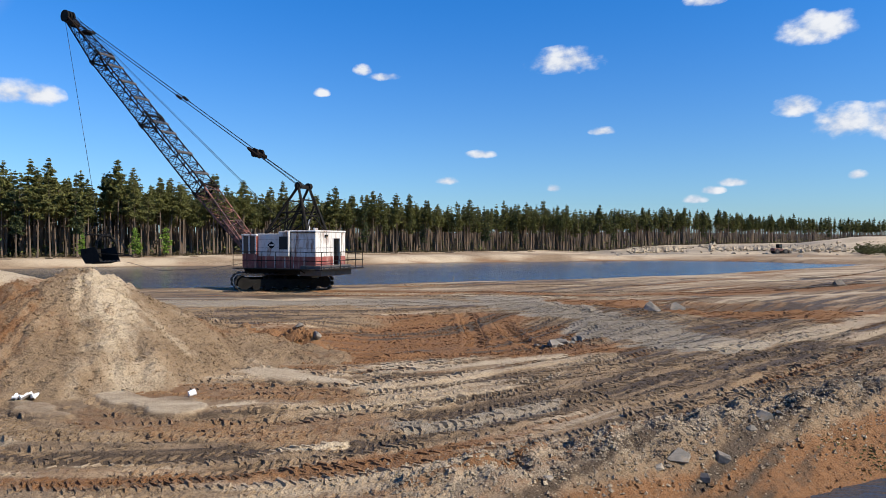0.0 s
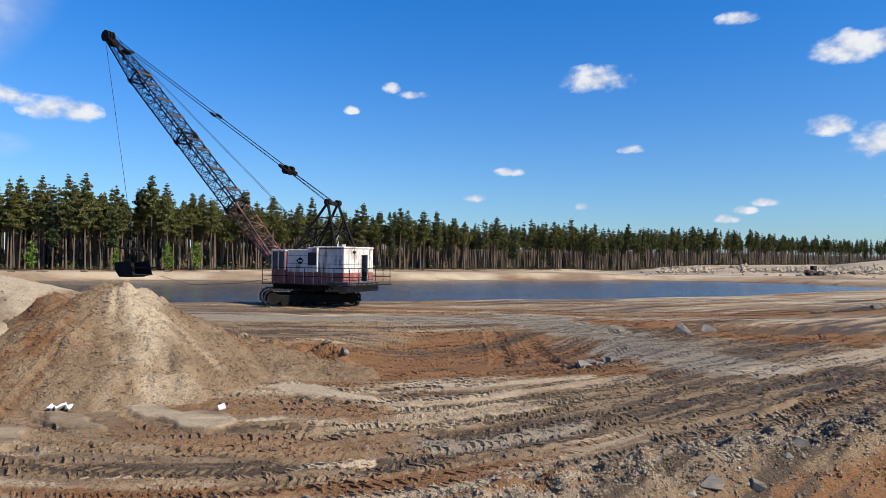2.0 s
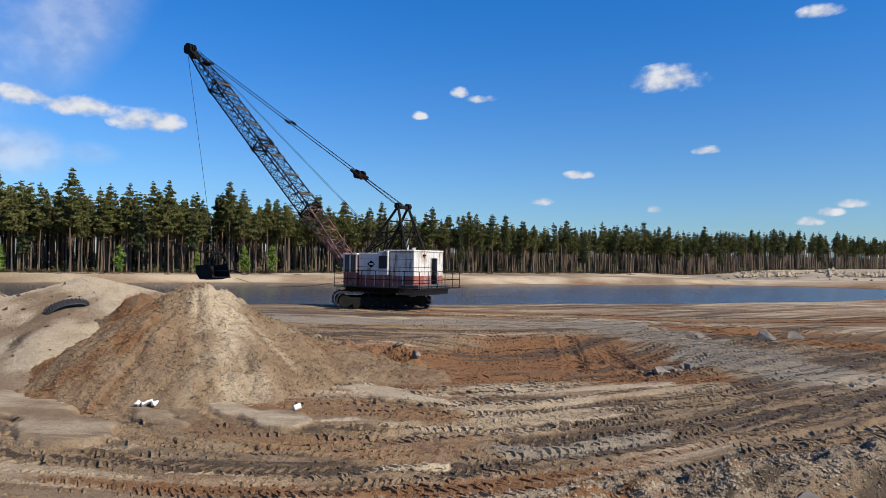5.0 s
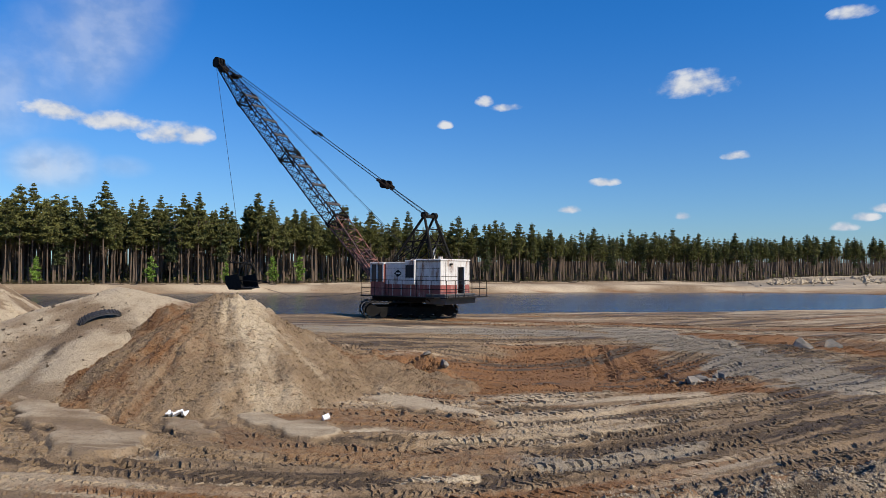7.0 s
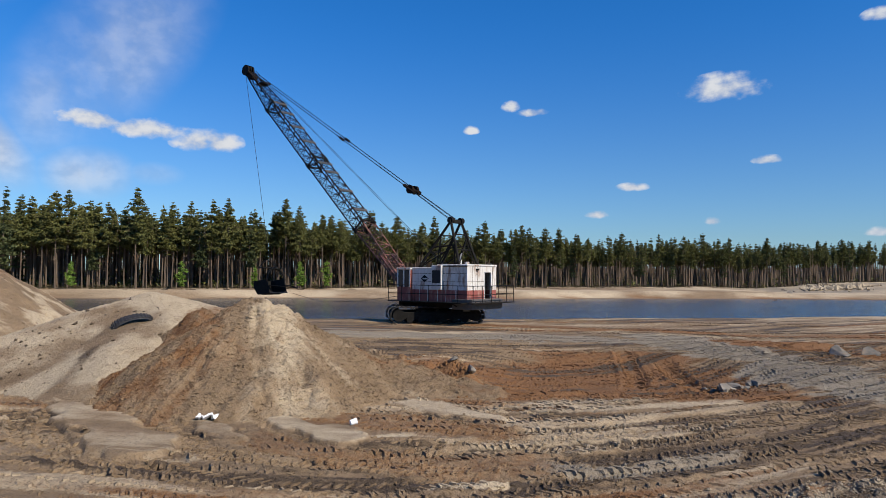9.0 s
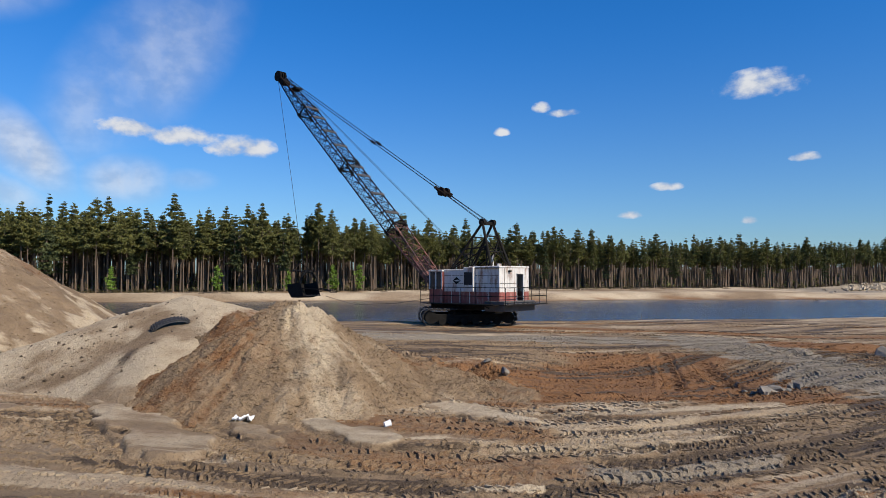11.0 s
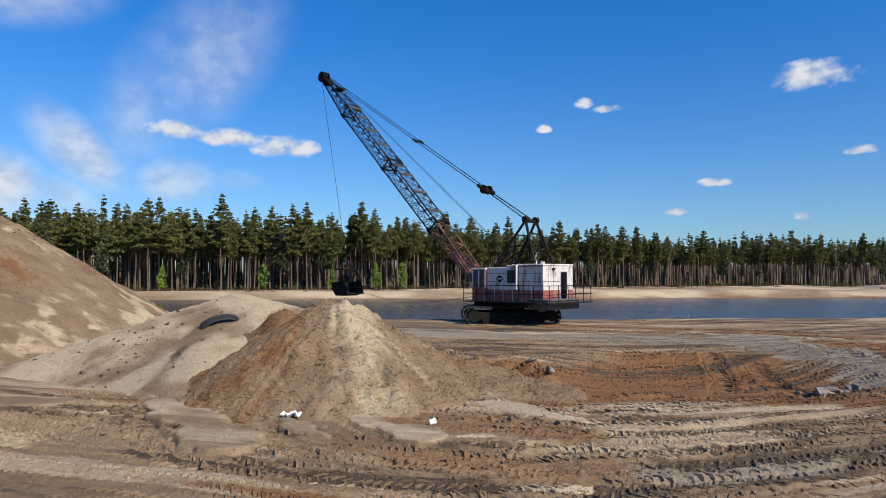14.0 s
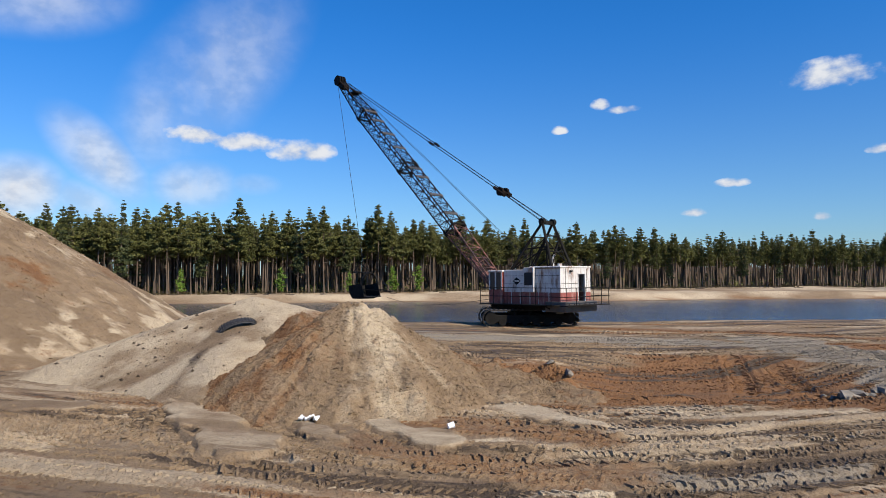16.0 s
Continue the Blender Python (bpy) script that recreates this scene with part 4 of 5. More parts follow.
    part("door_frame", Shape().box(door_x0 - 0.05, door_x0, -3.9, -3.78, 1.84, door_z + 0.05).box(door_x1, door_x1 + 0.05, -3.9, -3.78, 1.84, door_z + 0.05).box(door_x0, door_x1, -3.9, -3.78, door_z, door_z + 0.05), WHITE, up)
    part("exhaust_pipe", Shape().tube((0.6, -1.5, 4.2), (0.6, -1.5, 4.95), 0.08).tube((0.6, -1.5, 4.95), (0.6, -1.65, 5.1), 0.08), WHITE, up)
    part("roof_vent", Shape().disc((-0.5, -2.9, 4.36), (0, 0, 1), 0.16, 0.2, 16), WHITE, up)
    part("floodlight", Shape().box(-0.75, -0.5, -4.0, -3.87, 3.85, 3.98, 0.02), BLACK, up)

    # window bay on the machinery side
    bay = part("window_bay", Shape().box(-2.02, -1.79, -1.75, -0.85, 2.46, 4.2, 0.04), WHITE, up)
    # flat dark panel; the shade of the open window is its colour
    part("window_pane", Shape().box(-2.035, -2.02, -1.67, -0.93, 2.95, 3.85), DARK, bay, "dark panel painted as the shade in an open window")
    # operator's cab
    cab = part("cab", Shape().box(-1.95, -0.62, 1.2, 1.28, 1.62, 3.98).box(-1.95, -0.62, 2.42, 2.48, 1.62, 2.62).box(-1.95, -1.89, 1.28, 2.42, 1.62, 2.62).box(-0.68, -0.62, 1.28, 2.42, 1.62, 2.62), RED, up, "cab with red lower panels and framed windows")
    for x, y in ((-1.92, 1.26), (-1.92, 1.85), (-1.92, 2.45), (-0.65, 2.45), (-1.28, 2.45), (-0.65, 1.26)):
        part("window_post", Shape().box(x - 0.05, x + 0.05, y - 0.05, y + 0.05, 2.62, 3.9), WHITE, cab)
    part("cab_roof", Shape().box(-2.0, -0.58, 1.15, 2.56, 3.9, 4.04, 0.05), WHITE, cab)
    for box in ((-1.925, -1.915, 1.31, 1.80), (-1.925, -1.915, 1.90, 2.40)):
        part("window_pane", Shape().box(*box, 2.64, 3.88), glass, cab)
    for x0, x1 in ((-1.87, -1.33), (-1.23, -0.70)):
        part("window_pane", Shape().box(x0, x1, 2.445, 2.455, 2.64, 3.88), glass, cab)

    # railings
    for sx in (-1, 1):
        x = sx * 2.5
        for y in np.linspace(-4.9, 2.85, 7):
            part("railing_post", Shape().tube((x, y, 1.6), (x, y, 2.78), 0.026, n=6), BLACK, up)
        for z in (2.18, 2.78):
            part("handrail", Shape().tube((x, -4.95, z), (x, 2.88, z), 0.026, n=6), BLACK, up)
    for x in (-1.5, -0.4, 1.5):
        part("railing_post", Shape().tube((x, -4.95, 1.6), (x, -4.95, 2.78), 0.026, n=6), BLACK, up)
    for z in (2.18, 2.78):
        part("handrail", Shape().tube((-2.5, -4.95, z), (2.5, -4.95, z), 0.026, n=6), BLACK, up)

    # gantry
    for sx in (-1, 1):
        top = APEX + Vector((sx * 0.6, 0, 0))
        part("gantry_leg", Shape().tube((sx * 1.25, 1.0, 4.0), top, 0.10, n=8), BLACK, up)
        part("gantry_leg", Shape().tube((sx * 1.15, -2.7, 4.2), top, 0.10, n=8), BLACK, up)
        mid_f, mid_r = Vector((sx * 1.25, 1.0, 4.0)).lerp(top, 0.45), Vector((sx * 1.15, -2.7, 4.2)).lerp(top, 0.45)
        part("gantry_brace", Shape().tube(mid_f, mid_r, 0.055, n=6).tube(mid_r, (sx * 1.25, 1.0, 4.0), 0.05, n=6), BLACK, up)
        part("gantry_sheave", Shape().disc(top + Vector((0, 0, 0.05)), (1, 0, 0), 0.24, 0.3, 20, 0.2), BLACK, up)
    for t in (0.35, 0.7):
        for foot in ((1.25, 1.0, 4.0), (1.15, -2.7, 4.2)):
            p = Vector(foot).lerp(APEX + Vector((0.6, 0, 0)), t)
            part("gantry_tie", Shape().tube(p, (-p.x, p.y, p.z), 0.05, n=6), BLACK, up)
    part("gantry_tie", Shape().tube((-1.15, -2.7, 4.2), (0.8, -1.9, 6.2), 0.045, n=6), BLACK, up)
    part("gantry_tie", Shape().tube((1.15, -2.7, 4.2), (-0.8, -1.9, 6.2), 0.045, n=6), BLACK, up)
    for sx in (-1, 1):
        top = APEX + Vector((sx * 0.6, 0, 0))
        part("gantry_brace", Shape().tube((sx * 1.1, -0.6, 4.05), top.lerp(Vector((sx * 1.25, 1.0, 4.0)), 0.3), 0.06, n=6).tube((sx * 1.1, -0.6, 4.05), top.lerp(Vector((sx * 1.15, -2.7, 4.2)), 0.35), 0.05, n=6), BLACK, up)
    part("gantry_tie", Shape().tube((-1.25, 1.0, 4.0), (0.75, -0.7, 6.4), 0.045, n=6), BLACK, up)
    part("gantry_tie", Shape().tube((1.25, 1.0, 4.0), (-0.75, -0.7, 6.4), 0.045, n=6), BLACK, up)
    part("ladder", Shape().tube((0.95, -2.75, 4.25), (0.5, -1.75, 7.3), 0.03, n=5).tube((0.6, -2.75, 4.25), (0.25, -1.75, 7.3), 0.03, n=5), BLACK, up)
    part("gantry_head", Shape().box(-0.85, 0.85, APEX.y - 0.12, APEX.y + 0.12, 7.3, 7.55, 0.04), BLACK, up)

    # boom
    boom = new("boom")
    boom.parent = up
    axis = (TIP - FOOT).normalized()
    run = (TIP - FOOT).length
    at = lambda d: FOOT + axis * d
    wide, deep = 1.35, 1.15
    for sx in (-1, 1):
        part("foot_plate", Shape().tube(FOOT + Vector((sx * 0.75, 0, 0)), at(4.6) + Vector((sx * 0.7, 0, 0)), 0.24, 0.10, 4), BOOM_RED, boom)
    section(boom, at(0.3), at(run * 0.26), 1.5, 0.25, wide, deep, 7, BOOM_RED, 0.05)
    section(boom, at(run * 0.26), at(run * 0.53), wide, deep, wide, deep, 8, STEEL)
    section(boom, at(run * 0.53), at(run * 0.80), wide, deep, wide, deep, 8, STEEL)
    section(boom, at(run * 0.80), at(run * 0.985), wide, deep, 0.7, 0.45, 6, STEEL)
    for k in (0.26, 0.53, 0.80):
        joint(boom, at(run * k), axis, wide, deep)
    upv = Vector((1, 0, 0)).cross(axis)
    for k in (0.30, 0.38, 0.46, 0.50, 0.60, 0.67, 0.74, 0.79):
        c = at(run * k) + upv * (deep / 2 + 0.09)
        s = Shape()
        s.box(-0.72, 0.72, -0.13, 0.13, -0.04, 0.04)
        part("crosswalk", s, GREY_STEEL, boom, at=Matrix.Translation(c) @ Matrix.Rotation(math.atan2(axis.z, axis.y), 4, "X"))
    head = part("boom_head", Shape().tube(at(run * 0.965) + Vector((-0.4, 0, 0)), at(run * 0.965) + Vector((0.4, 0, 0)), 0.3, n=10), BLACK, boom)
    for x in (-0.28, 0.0, 0.28):
        part("point_sheave", Shape().disc(at(run) + Vector((x, 0, 0)), (1, 0, 0), 0.52, 0.16, 24, 0.15), BLACK, head)
    part("guard", Shape().box(-0.42, 0.42, -0.5, 0.5, -0.1, 0.1, 0.03), BLACK, boom, at=Matrix.Translation(at(run * 0.9) + upv * 0.55))

    # boom suspension
    g0 = APEX + Vector((0, 0.2, 0.1))
    t0 = at(run * 0.965) + upv * 0.45
    block, link = g0.lerp(t0, 0.165), g0.lerp(t0, 0.48)
    for x in (-0.5, -0.3, 0.3, 0.5):
        part("hoist_rope", Shape().tube(g0 + Vector((x, 0, 0)), block + Vector((x * 0.6, 0, 0)), 0.022, n=5), CABLE, up)
    for sx in (-1, 1):
        for x in (0.28, 0.36):
            part("pendant_rope", Shape().tube(block + Vector((sx * x, 0, 0)), t0 + Vector((sx * x, 0, 0)), 0.021, n=5), CABLE, up)
        dirv = (t0 - g0).normalized()
        part("pendant_link", Shape().tube(link + Vector((sx * 0.32, 0, 0)) - dirv * 0.28, link + Vector((sx * 0.32, 0, 0)) + dirv * 0.28, 0.12, n=8), BLACK, up)
    bl = part("block", Shape().tube(block - dirv * 0.55 + Vector((-0.3, 0, 0)), block + dirv * 0.75 + Vector((-0.3, 0, 0)), 0.2, 0.13, 6).tube(block - dirv * 0.55 + Vector((0.3, 0, 0)), block + dirv * 0.75 + Vector((0.3, 0, 0)), 0.2, 0.13, 6).tube(block + Vector((-0.4, 0, 0)), block + Vector((0.4, 0, 0)), 0.12), STEEL, up)
    for x in (-0.3, 0.3):
        part("sheave", Shape().disc(block + Vector((x, 0, 0)), (1, 0, 0), 0.33, 0.2, 20, 0.2), STEEL, bl)
    for x in (-0.1, 0.12):
        part("hoist_rope", Shape().tube((x, -0.6, 4.1), at(run * 0.97) + upv * 0.62 + Vector((x, 0, 0)), 0.016, n=5), CABLE, up)

    # drum and fairlead at the boom foot
    part("fairlead", Shape().tube((-0.6, 2.7, 1.9), (0.6, 2.7, 1.9), 0.18, n=12).disc((0.0, 2.9, 2.05), (1, 0, 0), 0.3, 0.2, 18, 0.2), BLACK, up)

    # bucket on its ropes
    bucket_at = Vector((0, 20.3, 2.2))
    part("hoist_rope", Shape().tube(at(run) + Vector((0, 0.45, 0)), bucket_at + Vector((0, 0.2, 2.7)), 0.02, n=5), CABLE, up)
    part("drag_rope", Shape().line([(0, 2.9, 2.0), (0, 8.0, 1.35), (0, 13.0, 1.1), (0, 16.95, 1.75)], 0.02, 5), CABLE, up)
    bucket = new("bucket")
    bucket.parent = up
    bucket.matrix_basis = pose(*bucket_at, -8, 0, 0)
    shell = Shape()
    prof = [(-1.15, -0.55), (-0.2, -0.62), (0.65, -0.5), (1.05, 0.05), (1.1, 0.75)]
    for k in range(4):
        (y0, z0), (y1, z1) = prof[k], prof[k + 1]
        shell.add([(-0.95, y0, z0), (0.95, y0, z0), (0.95, y1, z1), (-0.95, y1, z1), (-0.95, y0, z0 - 0.05), (0.95, y0, z0 - 0.05), (0.95, y1 + 0.05, z1), (-0.95, y1 + 0.05, z1)],
                  [(0, 1, 2, 3), (7, 6, 5, 4), (0, 4, 5, 1), (2, 6, 7, 3)])
    for sx in (-1, 1):
        x0, x1 = sx * 0.95, sx * 1.0
        pts = prof + [(-0.9, 0.72)]
        n = len(pts)
        shell.add([(x0, y, z) for y, z in pts] + [(x1, y, z) for y, z in pts], [tuple(range(n)), tuple(range(n, 2 * n))[::-1]] + [(i, (i + 1) % n, n + (i + 1) % n, n + i) for i in range(n)])
    part("shell", shell, BLACK, bucket)
    arch = [(1.0 * math.cos(a), -0.95, 0.55 + 1.15 * math.sin(a)) for a in np.linspace(0, math.pi, 15)]
    part("arch", Shape().line(arch, 0.11, 8), BLACK, bucket)
    for x in np.linspace(-0.8, 0.8, 5):
        part("tooth", Shape().tube((x, -1.1, -0.56), (x, -1.5, -0.62), 0.08, 0.03, 6), GREY_STEEL, bucket)
    part("spreader_bar", Shape().tube((-1.1, 0.1, 1.9), (1.1, 0.1, 1.9), 0.07), BLACK, bucket)
    for sx in (-1, 1):
        part("hoist_chain", Shape().line([(sx * 0.98, 0.5, 0.3), (sx * 1.1, 0.1, 1.9), (0, 0.15, 2.7)], 0.035, 6), BLACK, bucket)
        part("drag_chain", Shape().line([(sx * 0.95, -1.1, 0.1), (sx * 0.6, -2.4, -0.15), (0, -4.0, -0.5)], 0.05, 6), BLACK, bucket)
    part("dump_rope", Shape().line([(0, -0.95, 1.7), (0, -1.6, 1.9), (0, -4.0, -0.5)], 0.02, 5), CABLE, bucket)
    return root


dragline()

# ---- forest ----


def tufts(rng, centres, sizes, per):
    """Small needle sprays: a few slim triangles round each centre."""
    n = len(centres)
    c = np.repeat(centres, per, 0)
    s = np.repeat(sizes, per)[:, None]
    d = rng.normal(size=(n * per, 3)) * (1, 1, 0.4)
    d /= np.linalg.norm(d, axis=1)[:, None] + 1e-6
    e = rng.normal(size=(n * per, 3))
    e = np.cross(d, e)
    e /= np.linalg.norm(e, axis=1)[:, None] + 1e-6
    a = c - d * s * 0.45 + e * s * 0.27
    b = c - d * s * 0.45 - e * s * 0.27
    t = c + d * s * 1.0
    v = np.stack([a, b, t], 1).reshape(-1, 3)
    return v, np.arange(len(v)).reshape(-1, 3)


def crown_points(rng, height, start, spread, conic, whorls, per):
    """Places of the sprays on a conifer's branches, the crown beginning at start * height."""
    pts, sz, sticks = [], [], []
    side = rng.uniform(0, 2 * math.pi)  # the fuller side
    for k in range(whorls):
        t = (k + rng.uniform(-0.4, 0.4)) / whorls
        z = height * (start + (1 - start) * np.clip(t, 0, 1))
        reach = spread * ((1 - t) ** conic * 0.95 + 0.08) * min(1, 0.5 + 1.6 * max(t, 0)) * rng.uniform(0.75, 1.15)
        for j in range(per):
            if rng.random() < 0.2:
                continue
            a = rng.uniform(0, 2 * math.pi)
            length = reach * rng.uniform(0.45, 1.15) * (1 + 0.2 * math.cos(a - side))
            m = max(2, int(3.2 * length / 0.9))
            tip = None
            for i in range(m):
                f = (i + 0.8) / m
                droop = (0.10 if conic < 1.1 else -0.14) * length * f * f
                tip = (math.cos(a) * length * f + rng.normal(0, 0.10), math.sin(a) * length * f + rng.normal(0, 0.10), z + droop + rng.normal(0, 0.06))
                if f > 0.25 or t > 0.6:
                    pts.append(tip)
                    sz.append(rng.uniform(0.38, 0.58) * (1.05 - 0.5 * min(1, max(0, t))))
            sticks.append(((0, 0, z - 0.1), tip))
    pts.append((0, 0, height))
    sz.append(0.3)
    return np.array(pts), np.array(sz), sticks


def trunk_shape(rng, height, r, s=None, n=6, rings=6, base=(0, 0, 0)):
    s = s or Shape()
    lean = rng.normal(0, 0.012, 2)
    bend = rng.normal(0, 0.05, (rings + 1, 2))
    verts, faces = [], []
    for k in range(rings + 1):
        z = height * 0.97 * k / rings
        rr = r * (1 - 0.88 * k / rings) * (1.25 if k == 0 else 1)
        for i in range(n):
            a = 2 * math.pi * i / n
            verts.append((base[0] + lean[0] * z + bend[k, 0] + rr * math.cos(a), base[1] + lean[1] * z + bend[k, 1] + rr * math.sin(a), base[2] + z - (0.3 if k == 0 else 0)))
    for k in range(rings):
        faces += [(k * n + i, k * n + (i + 1) % n, (k + 1) * n + (i + 1) % n, (k + 1) * n + i) for i in range(n)]
    return s.add(verts, faces)


def conifer(rng, name, label, height, start, spread, conic, leaf, whorls=26, per=6, blades=6):
    root = thing(name, label, "tree", pose(0, 0, -200), "forest edge trees")
    trunk = trunk_shape(rng, height, height * 0.0085 + 0.01)
    pts, sz, sticks = crown_points(rng, height, start, spread, conic, whorls, per)
    for p, q in sticks[::2]:
        trunk.tube(p, q, 0.028, 0.01, 3)
    for k in range(14):  # dead snags below the crown
        z, a = height * rng.uniform(0.2, start + 0.05), rng.uniform(0, 6.28)
        trunk.tube((0, 0, z), (math.cos(a) * 0.7, math.sin(a) * 0.7, z + 0.1), 0.02, 0.006, 3)
    part("trunk", trunk, BARK, root)
    v, f = tufts(rng, pts, sz, blades)
    part("crown", Shape().add(v, f.tolist()), leaf, root)
    return root


rng = np.random.default_rng(7)
PINE = "tall Scots pine with bare brownish trunk and dark crown"
models = [conifer(rng, "pine_tree", PINE, 13.2, rng.uniform(0.42, 0.62), rng.uniform(2.0, 2.7), rng.uniform(0.75, 1.15), NEEDLES, 19, 7, 10) for _ in range(10)]
models += [conifer(rng, "spruce_tree", "slender dark spruce with branches low down the trunk", 13.0, rng.uniform(0.22, 0.36), rng.uniform(1.7, 2.1), 1.2, SPRUCE, 24, 7, 9) for _ in range(2)]
birches = [conifer(rng, "birch_sapling", "young birch in fresh bright-green leaf", 5.0, 0.15, 1.2, 0.55, BIRCH, 16, 5) for _ in range(2)]


def edge_point(az, back):
    r = np.interp(az, EDGE_AZ, EDGE_R) + back
    return r * math.sin(radians(az)), r * math.cos(radians(az))


def tree_scale(az):
    return float(np.interp(az, (-60, -25, -10, 0, 12, 22, 32), (1.24, 1.13, 0.97, 0.86, 0.88, 0.92, 0.95)))


def plant(model, x, y, s, turn):
    z = ground_at(x, y)
    return copy_thing(model, pose(x, y, z, 0, 0, turn) @ Matrix.Diagonal((s * 1.0, s * 1.0, s, 1)))


# front rows, spaced evenly along the edge
walk_az, az = [], -62.0
while az < 34:
    walk_az.append(az)
    az += math.degrees(1.75 / np.interp(az, EDGE_AZ, EDGE_R)) * (1.0 if az < 14 else 1.7)
for az in walk_az:
    m = models[int(rng.integers(0, 10))] if rng.random() < 0.86 else models[10 + int(rng.integers(0, 2))]
    x, y = edge_point(az + rng.normal(0, 0.25), abs(rng.normal(0, 3.2)) + 0.5)
    plant(m, x, y, tree_scale(az) * rng.choice((rng.uniform(0.72, 0.95), rng.uniform(0.93, 1.12))), rng.uniform(0, 360))
for az in (-50.5, -41.5, -33.8, -28.2, -24.6, -22.4, -46.0):
    x, y = edge_point(az, -0.8)
    plant(birches[int(rng.integers(0, 2))], x, y, rng.uniform(0.5, 1.0), rng.uniform(0, 360))
for m in models + birches:
    for ob in (*m.children_recursive, m):
        bpy.data.objects.remove(ob)

# the woods behind, too many to tell apart
def scatter(n, az0, az1, d0, d1):
    az, depth = rng.uniform(az0, az1, n), rng.uniform(d0, d1, n)
    r = np.interp(az, EDGE_AZ, EDGE_R) + depth
    x, y = r * np.sin(np.radians(az)), r * np.cos(np.radians(az))
    return az, x, y, ground_height(x, y, False)


wood, leaves_v, leaves_f, count = Shape(), [], [], 0


def add_leaves(v, f):
    global count
    leaves_v.append(v)
    leaves_f.append(f + count)
    count += len(v)


kinds = []
for k in range(8):
    pts, sz, _ = crown_points(rng, 1.0 * 13.2, rng.uniform(0.46, 0.62), rng.uniform(1.5, 2.0), rng.uniform(0.9, 1.2), 12, 4)
    kinds.append(tufts(rng, pts, sz * 1.5, 5))
for az, x, y, z in zip(*scatter(1900, -66, 36, 4, 40)):
    s = tree_scale(az) * rng.uniform(0.74, 1.03) * (0.92 if az < -8 else 1.0)
    trunk_shape(rng, 13.2 * s, 0.14, wood, 4, 2, (x, y, z))
    v, f = kinds[int(rng.integers(0, 8))]
    turn = rng.uniform(0, 6.28)
    c, q = math.cos(turn) * s, math.sin(turn) * s
    add_leaves(np.stack([v[:, 0] * c - v[:, 1] * q + x, v[:, 0] * q + v[:, 1] * c + y, v[:, 2] * s + z], 1), f)
for az, x, y, z in zip(*scatter(5600, -66, 36, 8, 80)):  # bare stems and shaded saplings deep in the wood
    trunk_shape(rng, 11.0 * tree_scale(az) * rng.uniform(0.8, 1), 0.12, wood, 3, 1, (x, y, z))
    n = 3
    pts = np.stack([rng.normal(x, 0.8, n), rng.normal(y, 0.8, n), z + np.abs(rng.normal(0, 1.1, n))], 1)
    add_leaves(*tufts(rng, pts, np.full(n, 0.7), 2))
woods = thing("forest_interior", "dense pine wood standing behind the forest edge", "forest", pose(0, 0, 0), kind="stuff")
part("trunks", wood, BARK, woods)
part("crowns", Shape().add(np.concatenate(leaves_v), np.concatenate(leaves_f).tolist()), NEEDLES, woods)
# low brush along the edge
bv, bf, total = [], [], 0
for az, x, y, z in zip(*scatter(650, -64, 30, -0.5, 9)):
    n = 8
    pts = np.stack([rng.normal(x, 0.5, n), rng.normal(y, 0.5, n), z + np.abs(rng.normal(0, 0.28, n))], 1)
    v, f = tufts(rng, pts, np.full(n, 0.28), 4)
    bv.append(v)
    bf.append(f + total)
    total += len(v)
brush = thing("undergrowth", "low dull brush and dry grass under the pines", "undergrowth", pose(0, 0, 0), kind="stuff")
part("leaves", Shape().add(np.concatenate(bv), np.concatenate(bf).tolist()), GRASS, brush)

# ---- stones and small things ----


def stone(rng, name, label, x, y, sx, sy, sz, group="", sink=0.3):
    """An angular stone: the hull of scattered points, its edges knocked off."""
    bm = bmesh.new()
    for _ in range(11):
        d = rng.normal(size=3)
        d /= np.linalg.norm(d)
        bm.verts.new((d[0] * sx, d[1] * sy, d[2] * sz))
    hull = bmesh.ops.convex_hull(bm, input=bm.verts)
    bmesh.ops.delete(bm, geom=hull["geom_unused"] + hull["geom_interior"], context="VERTS")
    bmesh.ops.bevel(bm, geom=bm.edges[:], offset=min(sx, sy, sz) * 0.05, segments=1, affect="EDGES")
    me = bpy.data.meshes.new(name)
    bm.to_mesh(me)
    bm.free()
    me.materials.append(ROCK)
    ob = new(name, me)
    ob.matrix_basis = pose(x, y, ground_at(x, y) + sz * (0.5 - sink), 0, 0, float(rng.uniform(0, 360)))
    return tagged(ob, label, "rock", group)


stone(rng, "boulder", "large split grey boulder in the churned mud", 10.3, 32.9, 0.85, 0.5, 0.45)
stone(rng, "boulder", "grey boulder beside the larger split one", 11.4, 32.6, 0.42, 0.35, 0.35)
stone(rng, "boulder", "grey slab of rock at the edge of the hollow", 4.2, 24.6, 0.5, 0.35, 0.22)
for k in range(12):
    s = float(rng.uniform(0.08, 0.24))
    stone(rng, "rock", "dark grey rubble at the edge of the hollow", rng.normal(4.4, 0.6), rng.normal(24.8, 0.35), s * 1.4, s, s * 0.8, "hollow rubble")
for x, y, s in ((4.0, 11.5, 0.30), (4.4, 11.3, 0.20), (4.9, 11.8, 0.24), (3.6, 11.2, 0.16), (6.3, 13.2, 0.26), (6.8, 13.5, 0.18), (5.8, 12.6, 0.15), (10.0, 15.8, 0.32), (9.4, 15.2, 0.18), (1.6, 10.2, 0.12), (21.0, 33.8, 0.3), (-4.2, 22.0, 0.35), (-4.8, 22.3, 0.22)):
    stone(rng, "rock", "angular grey rock lying on the spoil ridge", x, y, s * 0.85, s * 0.65, s * 0.5, "loose rocks")


